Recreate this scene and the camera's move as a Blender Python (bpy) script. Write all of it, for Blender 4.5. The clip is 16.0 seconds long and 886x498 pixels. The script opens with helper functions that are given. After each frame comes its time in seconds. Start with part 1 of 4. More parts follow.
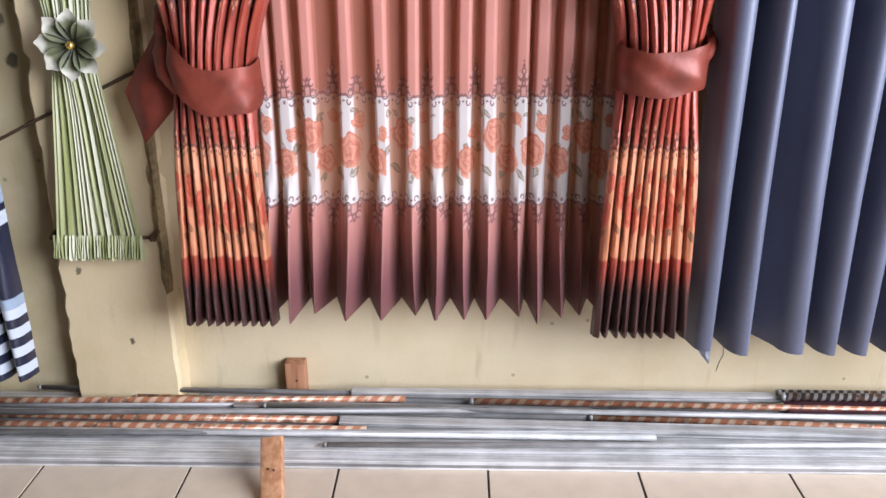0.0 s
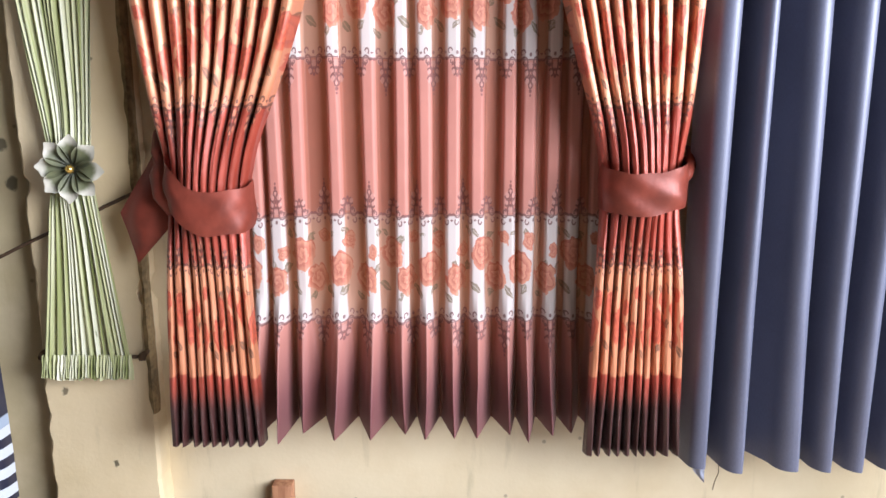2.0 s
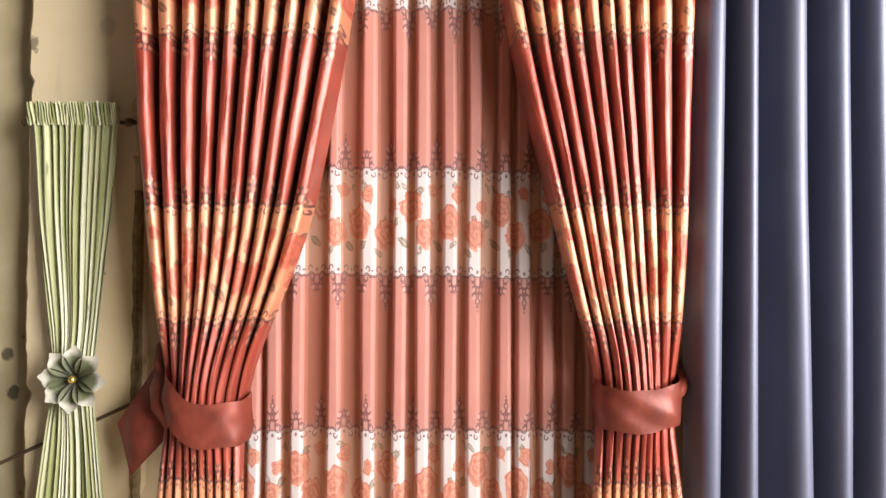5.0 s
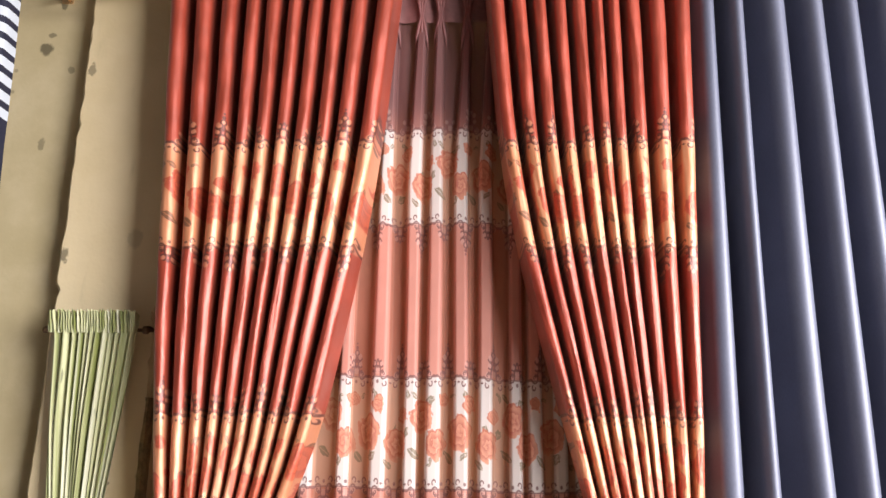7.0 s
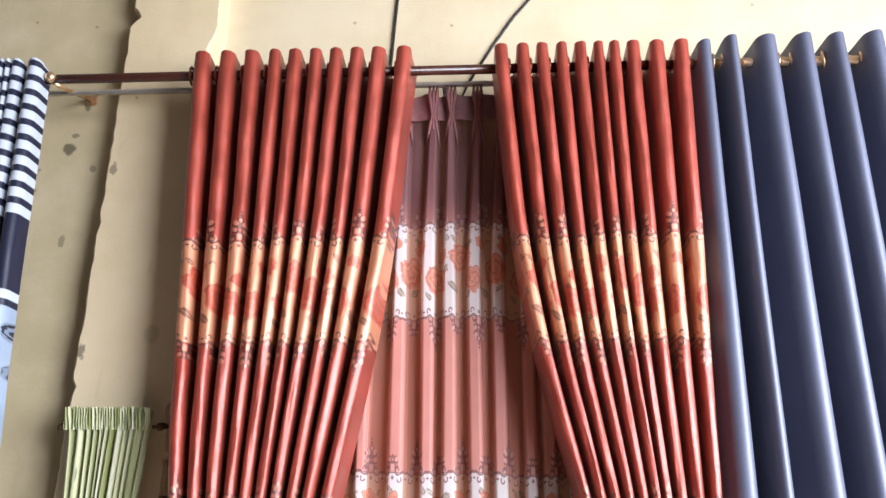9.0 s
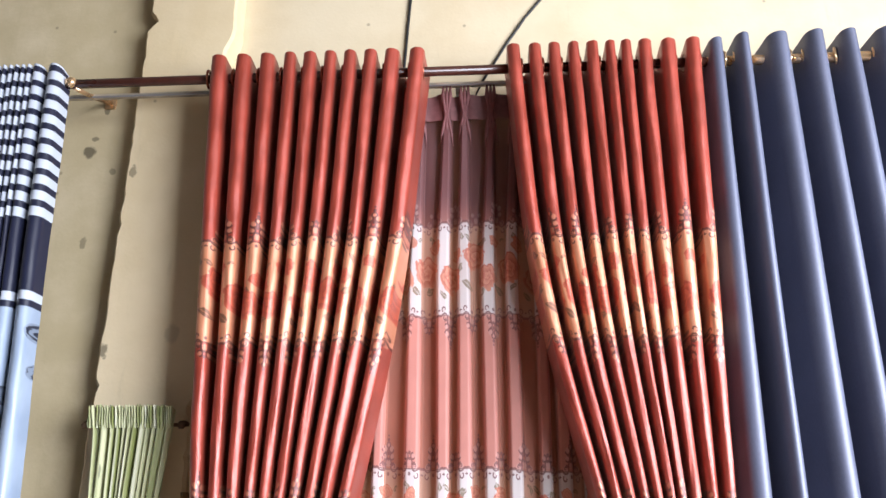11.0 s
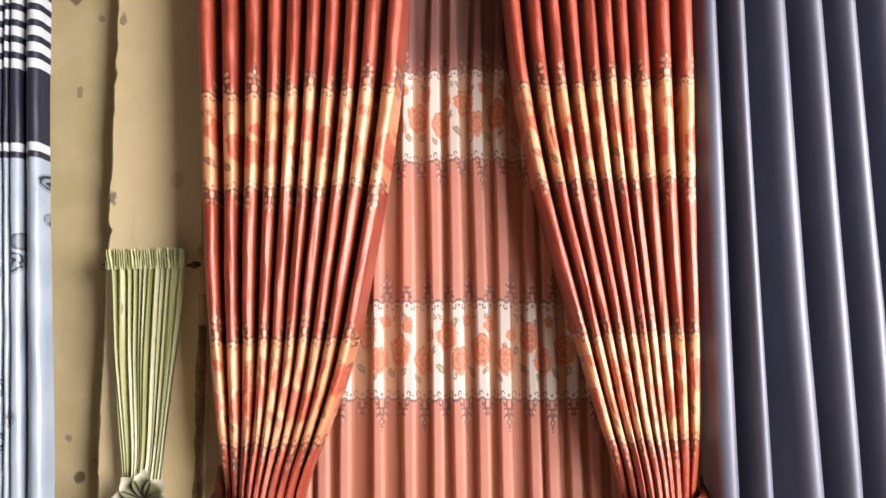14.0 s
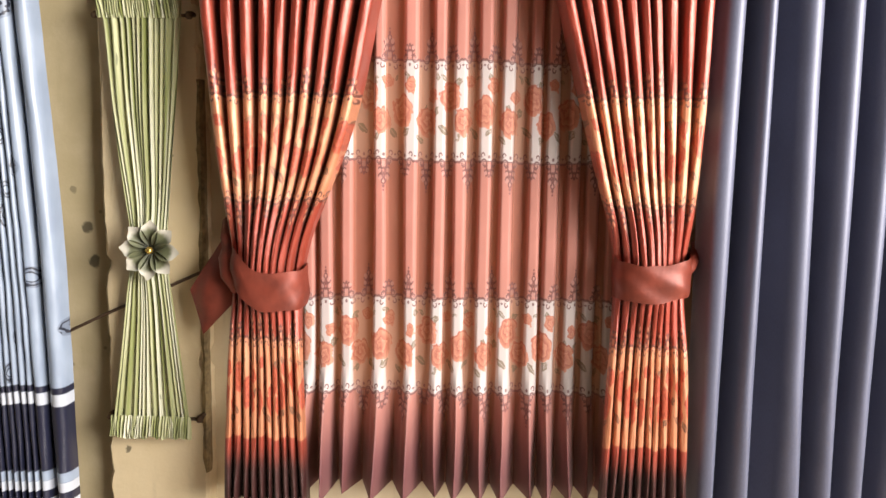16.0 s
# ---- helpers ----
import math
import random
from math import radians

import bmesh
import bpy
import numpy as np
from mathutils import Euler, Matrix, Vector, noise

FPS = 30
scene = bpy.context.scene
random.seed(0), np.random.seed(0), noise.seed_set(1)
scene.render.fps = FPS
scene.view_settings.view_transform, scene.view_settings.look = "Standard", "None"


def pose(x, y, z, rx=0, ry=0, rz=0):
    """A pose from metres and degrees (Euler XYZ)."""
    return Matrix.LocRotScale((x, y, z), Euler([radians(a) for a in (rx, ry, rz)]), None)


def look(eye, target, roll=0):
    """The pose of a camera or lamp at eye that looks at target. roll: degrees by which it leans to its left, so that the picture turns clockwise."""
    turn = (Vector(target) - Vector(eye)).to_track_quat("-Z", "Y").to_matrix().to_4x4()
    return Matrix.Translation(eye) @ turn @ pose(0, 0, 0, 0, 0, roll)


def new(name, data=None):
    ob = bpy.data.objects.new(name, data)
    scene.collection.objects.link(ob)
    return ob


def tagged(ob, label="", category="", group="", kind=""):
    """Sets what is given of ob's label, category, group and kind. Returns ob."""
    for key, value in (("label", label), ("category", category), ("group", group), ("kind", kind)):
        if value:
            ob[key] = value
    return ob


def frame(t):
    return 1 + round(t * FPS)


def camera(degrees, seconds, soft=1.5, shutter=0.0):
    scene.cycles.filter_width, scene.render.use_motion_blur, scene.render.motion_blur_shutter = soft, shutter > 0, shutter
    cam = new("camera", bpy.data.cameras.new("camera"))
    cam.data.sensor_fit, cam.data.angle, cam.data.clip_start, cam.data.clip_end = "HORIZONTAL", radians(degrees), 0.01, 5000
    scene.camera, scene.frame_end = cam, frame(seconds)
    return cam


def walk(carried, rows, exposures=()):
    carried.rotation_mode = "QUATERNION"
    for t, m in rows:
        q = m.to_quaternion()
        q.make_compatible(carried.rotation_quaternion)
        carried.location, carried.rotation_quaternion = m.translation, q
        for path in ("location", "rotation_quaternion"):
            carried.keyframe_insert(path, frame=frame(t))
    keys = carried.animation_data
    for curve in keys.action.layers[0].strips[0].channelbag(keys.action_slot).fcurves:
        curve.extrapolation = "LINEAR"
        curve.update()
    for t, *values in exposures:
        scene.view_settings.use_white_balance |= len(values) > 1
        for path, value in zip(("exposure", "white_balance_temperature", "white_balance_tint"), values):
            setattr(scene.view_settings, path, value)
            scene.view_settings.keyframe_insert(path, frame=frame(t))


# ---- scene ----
cam = camera(56.1, 16.0)
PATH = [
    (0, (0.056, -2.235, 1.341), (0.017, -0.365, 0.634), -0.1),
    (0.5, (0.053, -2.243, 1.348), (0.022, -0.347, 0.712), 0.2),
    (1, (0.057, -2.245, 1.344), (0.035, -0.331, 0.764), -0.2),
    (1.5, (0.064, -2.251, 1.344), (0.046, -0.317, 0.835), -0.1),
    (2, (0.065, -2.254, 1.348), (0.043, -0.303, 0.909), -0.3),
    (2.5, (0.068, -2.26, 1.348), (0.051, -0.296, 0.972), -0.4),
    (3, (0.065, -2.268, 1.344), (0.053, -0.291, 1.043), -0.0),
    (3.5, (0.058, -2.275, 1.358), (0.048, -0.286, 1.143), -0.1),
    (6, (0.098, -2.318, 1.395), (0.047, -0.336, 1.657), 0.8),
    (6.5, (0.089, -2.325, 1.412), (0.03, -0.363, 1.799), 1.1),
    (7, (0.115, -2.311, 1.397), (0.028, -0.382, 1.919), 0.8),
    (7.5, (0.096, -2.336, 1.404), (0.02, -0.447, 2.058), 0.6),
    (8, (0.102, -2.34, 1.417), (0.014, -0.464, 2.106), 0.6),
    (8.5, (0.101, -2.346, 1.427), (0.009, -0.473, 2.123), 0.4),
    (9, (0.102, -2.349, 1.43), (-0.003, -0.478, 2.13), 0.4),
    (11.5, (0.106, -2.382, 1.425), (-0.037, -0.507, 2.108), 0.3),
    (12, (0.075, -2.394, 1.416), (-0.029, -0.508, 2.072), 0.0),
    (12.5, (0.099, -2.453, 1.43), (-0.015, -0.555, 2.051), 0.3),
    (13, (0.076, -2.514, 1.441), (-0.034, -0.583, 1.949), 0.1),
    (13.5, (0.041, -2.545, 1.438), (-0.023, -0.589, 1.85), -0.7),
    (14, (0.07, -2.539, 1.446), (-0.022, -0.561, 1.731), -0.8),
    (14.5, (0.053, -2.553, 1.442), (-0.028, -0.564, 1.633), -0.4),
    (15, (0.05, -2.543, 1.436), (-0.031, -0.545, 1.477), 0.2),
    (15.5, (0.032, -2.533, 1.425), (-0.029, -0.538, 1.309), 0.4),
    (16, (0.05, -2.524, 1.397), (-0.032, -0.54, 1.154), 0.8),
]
EXPOSURES = [(0.0, -0.2, 5700, 10), (0.5, -0.05, 5700, 10), (2.0, 0.0, 5800, 10), (3.5, 0.0, 6300, 10), (6.5, 0.0, 6700, 10), (7.5, 0.0, 6200, 10), (8.5, 0.0, 5700, 10),
             (12.5, 0.0, 5700, 10), (13.5, 0.0, 6500, 10), (14.5, 0.0, 7300, 10), (16.0, 0.0, 6900, 10)]
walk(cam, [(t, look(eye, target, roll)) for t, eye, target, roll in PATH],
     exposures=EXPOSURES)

# ---- world and light ----
world = bpy.data.worlds.new("world")
scene.world = world
world.use_nodes = True
wnt = world.node_tree
sky = wnt.nodes.new("ShaderNodeTexSky")
sky.sky_type, sky.sun_disc = "NISHITA", False
sky.sun_elevation, sky.sun_rotation = radians(40), radians(80)
wnt.links.new(sky.outputs[0], wnt.nodes["Background"].inputs[0])
wnt.nodes["Background"].inputs[1].default_value = 0.07


def area_lamp(name, eye, target, sx, sy, power, colour):
    la = bpy.data.lights.new(name, "AREA")
    la.shape, la.size, la.size_y, la.energy, la.color = "RECTANGLE", sx, sy, power, colour
    la.spread = radians(110)
    ob = new(name, la)
    ob.matrix_world = look(eye, target)
    return ob


SIDE_POWER = 200
area_lamp("daylight_side", (2.95, -2.65, 2.05), (0.2, -0.4, 1.6), 3.0, 2.2, SIDE_POWER, (1.0, 0.965, 0.955))

# ---- small node language ----


class Nodes:
    """Builds a material out of sockets and numbers."""

    def __init__(self, name):
        self.mat = bpy.data.materials.new(name)
        self.mat.use_nodes = True
        self.nt = self.mat.node_tree
        self.bsdf = self.nt.nodes["Principled BSDF"]
        self.out = self.nt.nodes["Material Output"]

    def node(self, kind):
        return self.nt.nodes.new(kind)

    def put(self, sock, v):
        if hasattr(v, "is_output"):
            self.nt.links.new(v, sock)
        else:
            sock.default_value = (*v, 1.0) if isinstance(v, tuple) and len(v) == 3 and sock.type == "RGBA" else v

    def m(self, op, a, b=0.0, c=0.0):
        n = self.node("ShaderNodeMath")
        n.operation = op
        for s, v in zip(n.inputs, (a, b, c)):
            self.put(s, v)
        return n.outputs[0]

    def add(self, a, b): return self.m("ADD", a, b)
    def sub(self, a, b): return self.m("SUBTRACT", a, b)
    def mul(self, a, b): return self.m("MULTIPLY", a, b)
    def mx(self, a, b): return self.m("MAXIMUM", a, b)

    def ramp(self, x, lo, hi, a=0.0, b=1.0):
        n = self.node("ShaderNodeMapRange")
        n.interpolation_type = "SMOOTHSTEP"
        for s, v in zip(n.inputs[:5], (x, lo, hi, a, b)):
            self.put(s, v)
        return n.outputs[0]

    def mix(self, f, a, b):
        n = self.node("ShaderNodeMix")
        n.data_type = "RGBA"
        self.put(n.inputs[0], f)
        self.put(n.inputs[6], a)
        self.put(n.inputs[7], b)
        return n.outputs[2]

    def split(self, vec):
        n = self.node("ShaderNodeSeparateXYZ")
        self.nt.links.new(vec, n.inputs[0])
        return n.outputs

    def join(self, x, y, z=0.0):
        n = self.node("ShaderNodeCombineXYZ")
        for s, v in zip(n.inputs, (x, y, z)):
            self.put(s, v)
        return n.outputs[0]

    def uv(self):
        return self.split(self.node("ShaderNodeTexCoord").outputs["UV"])

    def place(self):
        return self.node("ShaderNodeTexCoord").outputs["Object"]

    def random(self):
        return self.node("ShaderNodeObjectInfo").outputs["Random"]

    def noise(self, vec, scale, detail=4.0, rough=0.55):
        n = self.node("ShaderNodeTexNoise")
        self.put(n.inputs["Scale"], scale)
        self.put(n.inputs["Detail"], detail)
        self.put(n.inputs["Roughness"], rough)
        if vec is not None:
            self.nt.links.new(vec, n.inputs["Vector"])
        return n.outputs[0]

    def voronoi(self, vec, scale, jitter=1.0):
        n = self.node("ShaderNodeTexVoronoi")
        n.voronoi_dimensions = "2D"
        self.put(n.inputs["Scale"], scale)
        self.put(n.inputs["Randomness"], jitter)
        self.nt.links.new(vec, n.inputs["Vector"])
        return n.outputs["Distance"], self.split(n.outputs["Color"])

    def band(self, v, lo, hi, soft=0.004):
        return self.mul(self.ramp(v, lo - soft, lo + soft), self.ramp(v, hi - soft, hi + soft, 1.0, 0.0))

    def bump(self, height, strength, distance=0.002):
        n = self.node("ShaderNodeBump")
        self.put(n.inputs["Strength"], strength)
        self.put(n.inputs["Distance"], distance)
        self.nt.links.new(height, n.inputs["Height"])
        self.nt.links.new(n.outputs[0], self.bsdf.inputs["Normal"])

    def done(self, colour, rough=0.5, metal=0.0, sheen=0.0):
        self.put(self.bsdf.inputs["Base Color"], colour)
        self.put(self.bsdf.inputs["Roughness"], rough)
        self.put(self.bsdf.inputs["Metallic"], metal)
        if sheen:
            self.put(self.bsdf.inputs["Sheen Weight"], sheen)
        return self.mat


def plain(name, colour, rough=0.5, metal=0.0, grain=60.0, vary=0.25, relief=0.15):
    n = Nodes(name)
    p = n.place()
    a = n.noise(p, grain)
    b = n.noise(p, grain * 0.12, 3.0)
    f = n.add(n.mul(a, 0.5), n.mul(b, 0.5))
    dark = tuple(c * (1 - vary) for c in colour)
    light = tuple(min(1.0, c * (1 + vary)) for c in colour)
    n.bump(a, relief)
    return n.done(n.mix(n.ramp(f, 0.3, 0.7), dark, light), n.ramp(b, 0.3, 0.7, rough * 0.85, min(1.0, rough * 1.15)), metal)


def scroll_lace(n, u, q, size):
    """Curling lace along one line of cloth: u runs along it, q upwards from it. Gives the dark outline and the pale thread inside it."""
    u, q = n.m("DIVIDE", u, size), n.m("DIVIDE", q, size)
    period = 0.066
    cell = n.m("FLOOR", n.m("DIVIDE", u, period))
    p = n.m("ABSOLUTE", n.sub(n.sub(u, n.mul(cell, period)), period / 2))
    tall = n.m("GREATER_THAN", n.m("FRACT", n.mul(cell, 0.5)), 0.25)
    mask, inner = n.band(q, -0.0012, 0.0012, 0.001), None
    for cx, cy, r, w, cut, only_tall in ((0.0, 0.012, 0.0078, 0.0021, 1.57, 0), (0.0, 0.018, 0.0, 0.0026, 0.0, 0), (0.016, 0.004, 0.0080, 0.0021, 3.7, 0), (0.016, 0.006, 0.0032, 0.0016, 1.0, 0),
                                         (0.0285, -0.004, 0.0066, 0.0020, 0.8, 0), (0.010, 0.024, 0.0060, 0.0019, 3.6, 0), (0.0, 0.030, 0.0, 0.0042, 0.0, 0), (0.0085, 0.038, 0.0068, 0.0020, 4.0, 1),
                                         (0.0, 0.046, 0.0050, 0.0018, 1.57, 1), (0.0, 0.056, 0.0, 0.0040, 0.0, 1), (0.0, 0.064, 0.0, 0.0026, 0.0, 1), (0.0, -0.009, 0.0, 0.0040, 0.0, 0), (0.019, -0.012, 0.0050, 0.0018, 5.2, 0)):
        dx, dy = n.sub(p, cx), n.sub(q, cy)
        d = n.m("SQRT", n.add(n.mul(dx, dx), n.mul(dy, dy)))
        one = n.ramp(n.m("ABSOLUTE", n.sub(d, r)), w * 0.6, w * 1.25, 1.0, 0.0)
        if r:
            one = n.mul(one, n.m("GREATER_THAN", n.add(n.mul(dx, math.cos(cut)), n.mul(dy, math.sin(cut))), -0.55 * r))
            core = n.ramp(d, r * 0.9, r * 1.1, 1.0, 0.0)
            core = n.mul(core, tall) if only_tall else core
            inner = core if inner is None else n.mx(inner, core)
        mask = n.mx(mask, n.mul(one, tall) if only_tall else one)
    return mask, inner


def band_place(n, v, mids):
    """Height above the middle of the nearest printed band, and that band's number."""
    mid, number = mids[0], 0.0
    for a, b in zip(mids, mids[1:]):
        low = n.m("LESS_THAN", v, (a + b) / 2)
        mid = n.add(mid, n.mul(low, b - a))
        number = n.add(number, low)
    return n.sub(v, mid), number


BLOOMS = ((0.040, 0.030, 0.047, 0.0), (0.095, -0.040, 0.042, 2.1), (0.126, 0.072, 0.020, 4.0), (0.190, -0.012, 0.050, 1.1), (0.226, 0.062, 0.026, 2.6), (0.295, -0.040, 0.044, 3.0), (0.322, 0.034, 0.022, 5.0))
LEAVES = ((0.070, 0.070, 0.030, 0.5), (0.145, -0.075, 0.030, 2.4), (0.010, -0.062, 0.032, -0.5), (0.215, 0.082, 0.028, 2.2), (0.205, -0.070, 0.026, 0.6), (0.288, -0.004, 0.026, 1.4), (0.075, -0.085, 0.024, 1.0),
          (0.010, 0.085, 0.020, 2.6), (0.268, -0.092, 0.024, -0.6), (0.160, 0.082, 0.018, 0.2), (0.335, -0.010, 0.028, 0.7), (0.345, 0.085, 0.020, 1.8))


def roses(n, u, q, base, petal_a, petal_b, leaf):
    """A printed garland: roses with curled petals, and leaves between them, repeating along the cloth."""
    wob = n.mul(n.sub(n.noise(n.join(u, q, 1.0), 45.0, 2.0), 0.5), 0.034)
    uu, qq = n.add(u, wob), n.add(q, n.mul(wob, -0.8))
    rep = 0.36
    p = n.mul(n.m("FRACT", n.m("DIVIDE", uu, rep)), rep)
    col = base
    for cx, cy, size, turn in LEAVES:
        dx = n.sub(n.m("FRACT", n.add(n.m("DIVIDE", n.sub(p, cx), rep), 0.5)), 0.5)
        dx, dy = n.mul(dx, rep), n.sub(qq, cy)
        a = n.add(n.mul(dx, math.cos(turn)), n.mul(dy, math.sin(turn)))
        b = n.m("ABSOLUTE", n.sub(n.mul(dy, math.cos(turn)), n.mul(dx, math.sin(turn))))
        edge = n.mul(n.sub(1.0, n.m("POWER", n.m("ABSOLUTE", n.m("DIVIDE", a, size * 0.74)), 2.0)), size * 0.36)
        shape = n.ramp(n.sub(edge, b), -0.0006, 0.0012)
        vein = n.ramp(b, 0.0006, 0.0022, 0.45, 1.0)
        col = n.mix(n.mul(n.mul(shape, vein), 0.85), col, leaf)
    for cx, cy, size, turn in BLOOMS:
        dx = n.sub(n.m("FRACT", n.add(n.m("DIVIDE", n.sub(p, cx), rep), 0.5)), 0.5)
        dx, dy = n.mul(dx, rep / size), n.m("DIVIDE", n.sub(qq, cy), size)
        r = n.m("SQRT", n.add(n.mul(dx, dx), n.mul(dy, dy)))
        th = n.m("ARCTAN2", dy, dx)
        lobes = n.mul(n.m("ABSOLUTE", n.m("SINE", n.add(n.mul(th, 2.5), turn))), 0.16)
        shape = n.ramp(n.sub(r, lobes), 0.80, 0.86, 1.0, 0.0)
        swirl = n.m("FRACT", n.add(n.add(n.mul(r, 2.4), n.m("DIVIDE", th, 6.2832)), n.mul(lobes, -1.6)))
        tone = n.add(n.mul(n.ramp(swirl, -0.1, 0.9), 0.65), n.mul(n.noise(n.join(dx, dy, cx * 50), 3.5, 3.0), 0.45))
        col = n.mix(n.mul(shape, 0.92), col, n.mix(tone, petal_a, petal_b))
    return col


# ---- materials ----
RUST, HEM = (0.34, 0.047, 0.023), (0.045, 0.008, 0.007)
SHEER_ROSE, SHEER_MAUVE, WHITE = (0.60, 0.265, 0.215), (0.19, 0.078, 0.078), (0.70, 0.645, 0.635)


def drape_material(name):
    n = Nodes(name)
    u, v = n.uv()[0], n.uv()[1]
    weave = n.noise(n.join(n.mul(u, 900.0), n.mul(v, 140.0)), 1.0, 2.0)
    cloud = n.noise(n.join(u, v), 9.0, 3.0)
    rust = n.mix(n.ramp(cloud, 0.3, 0.7), tuple(c * 0.85 for c in RUST), tuple(c * 1.12 for c in RUST))
    gold = n.mix(n.ramp(cloud, 0.3, 0.7), (0.56, 0.215, 0.105), (0.63, 0.265, 0.14))
    q, number = band_place(n, v, (2.10, 1.39, 0.715))
    along = n.add(u, n.mul(number, 0.117))
    here = n.ramp(n.m("ABSOLUTE", q), 0.140, 0.147, 1.0, 0.0)
    col = n.mix(here, rust, roses(n, along, q, gold, (0.27, 0.020, 0.012), (0.56, 0.105, 0.046), (0.12, 0.050, 0.025)))
    up, down = scroll_lace(n, along, n.sub(q, 0.145), 1.35), scroll_lace(n, n.add(along, 0.03), n.sub(-0.145, q), 1.35)
    lace, inner = n.mx(up[0], down[0]), n.mx(up[1], down[1])
    above = n.m("GREATER_THAN", v, 0.60)
    col = n.mix(n.mul(n.mul(inner, above), 0.65), col, (0.62, 0.26, 0.15))
    col = n.mix(n.ramp(v, 0.47, 0.57, 1.0, 0.0), col, HEM)
    col = n.mix(n.mul(n.mul(lace, above), 0.88), col, (0.07, 0.012, 0.009))
    crease = n.noise(n.join(n.mul(u, 70.0), n.mul(v, 7.0)), 1.0, 4.0)
    n.bump(n.add(n.mul(weave, 0.25), crease), 0.55, 0.004)
    n.put(n.bsdf.inputs["Specular IOR Level"], 0.95)
    n.put(n.bsdf.inputs["Coat Weight"], 0.14)
    n.put(n.bsdf.inputs["Coat Roughness"], 0.42)
    n.put(n.bsdf.inputs["Sheen Roughness"], 0.4)
    return n.done(col, n.ramp(cloud, 0.3, 0.7, 0.34, 0.44), 0.30, 0.15)


def sheer_material(name, dense=False):
    n = Nodes(name)
    u, v = n.uv()[0], n.uv()[1]
    weave = n.noise(n.join(n.mul(u, 700.0), n.mul(v, 700.0)), 1.0, 1.0)
    cloud = n.noise(n.join(u, v), 12.0, 3.0)
    # Cloth set back between fold fronts: shade and warm bounce put into its colour.
    recessed = 0.0 if dense else n.ramp(n.split(n.place())[1], -0.118, -0.104)
    col = n.mix(recessed, SHEER_ROSE, (0.52, 0.205, 0.140))
    col = n.mix(n.ramp(cloud, 0.3, 0.7, 0.0, 0.12), col, (0.30, 0.11, 0.08))
    col = n.mix(n.ramp(v, 2.2, 2.45), col, SHEER_MAUVE)
    col = n.mix(n.ramp(v, 0.45, 0.72, 1.0, 0.0), col, (0.22, 0.076, 0.080))
    col = n.mix(n.ramp(v, 0.40, 0.56, 0.7, 0.0), col, (0.15, 0.045, 0.047))
    clear = n.add(n.mul(n.ramp(v, 0.5, 0.66), 0.24), 0.06)
    q, number = band_place(n, v, (2.20, 1.4975, 0.815))
    along = n.add(n.mul(u, 0.95), n.mul(number, 0.09))
    here = n.ramp(n.m("ABSOLUTE", q), 0.136, 0.146, 1.0, 0.0)
    # Peach stands in for bounced light on the recessed cloth; the fold fronts stay white.
    ground = n.mix(recessed, WHITE, (0.66, 0.38, 0.27))
    col = n.mix(here, col, roses(n, along, n.sub(q, 0.01), ground, (0.44, 0.085, 0.05), (0.74, 0.34, 0.22), (0.24, 0.19, 0.12)))
    clear = n.add(clear, n.mul(here, 0.08))
    clear = n.mul(clear, n.add(n.mul(recessed, 0.65), 0.35))
    up, down = scroll_lace(n, along, n.sub(q, 0.141), 1.4), scroll_lace(n, n.add(along, 0.02), n.sub(-0.141, q), 1.4)
    lace, inner = n.mx(up[0], down[0]), n.mx(up[1], down[1])
    col = n.mix(n.mul(inner, 0.25), col, (0.72, 0.52, 0.48))
    col = n.mix(n.mul(lace, 0.85), col, (0.15, 0.055, 0.055))
    n.bump(weave, 0.1, 0.001)
    n.done(col, 0.6, 0.0, 0.2)
    trans, see, m1, m2 = n.node("ShaderNodeBsdfTranslucent"), n.node("ShaderNodeBsdfTransparent"), n.node("ShaderNodeMixShader"), n.node("ShaderNodeMixShader")
    n.put(trans.inputs[0], col)
    n.put(see.inputs[0], (0.96, 0.70, 0.54))
    n.put(m1.inputs[0], 0.22)
    n.nt.links.new(n.bsdf.outputs[0], m1.inputs[1])
    n.nt.links.new(trans.outputs[0], m1.inputs[2])
    n.put(m2.inputs[0], 0.03 if dense else n.mul(clear, n.sub(1.0, lace)))
    n.nt.links.new(m1.outputs[0], m2.inputs[1])
    n.nt.links.new(see.outputs[0], m2.inputs[2])
    n.nt.links.new(m2.outputs[0], n.out.inputs[0])
    return n.mat


def slate_material(name):
    n = Nodes(name)
    u, v = n.uv()[0], n.uv()[1]
    weave = n.noise(n.join(n.mul(u, 500.0), n.mul(v, 90.0)), 1.0, 3.0)
    cloud = n.noise(n.join(u, v), 4.0, 3.0)
    col = n.mix(n.ramp(n.add(n.mul(weave, 0.5), n.mul(cloud, 0.5)), 0.35, 0.65), (0.090, 0.098, 0.150), (0.114, 0.124, 0.186))
    n.bump(weave, 0.25, 0.001)
    n.put(n.bsdf.inputs["Sheen Roughness"], 0.32)
    n.put(n.bsdf.inputs["Sheen Tint"], (0.80, 0.82, 1.0))
    n.put(n.bsdf.inputs["Specular IOR Level"], 0.8)
    return n.done(col, 0.50, 0.15, 0.45)


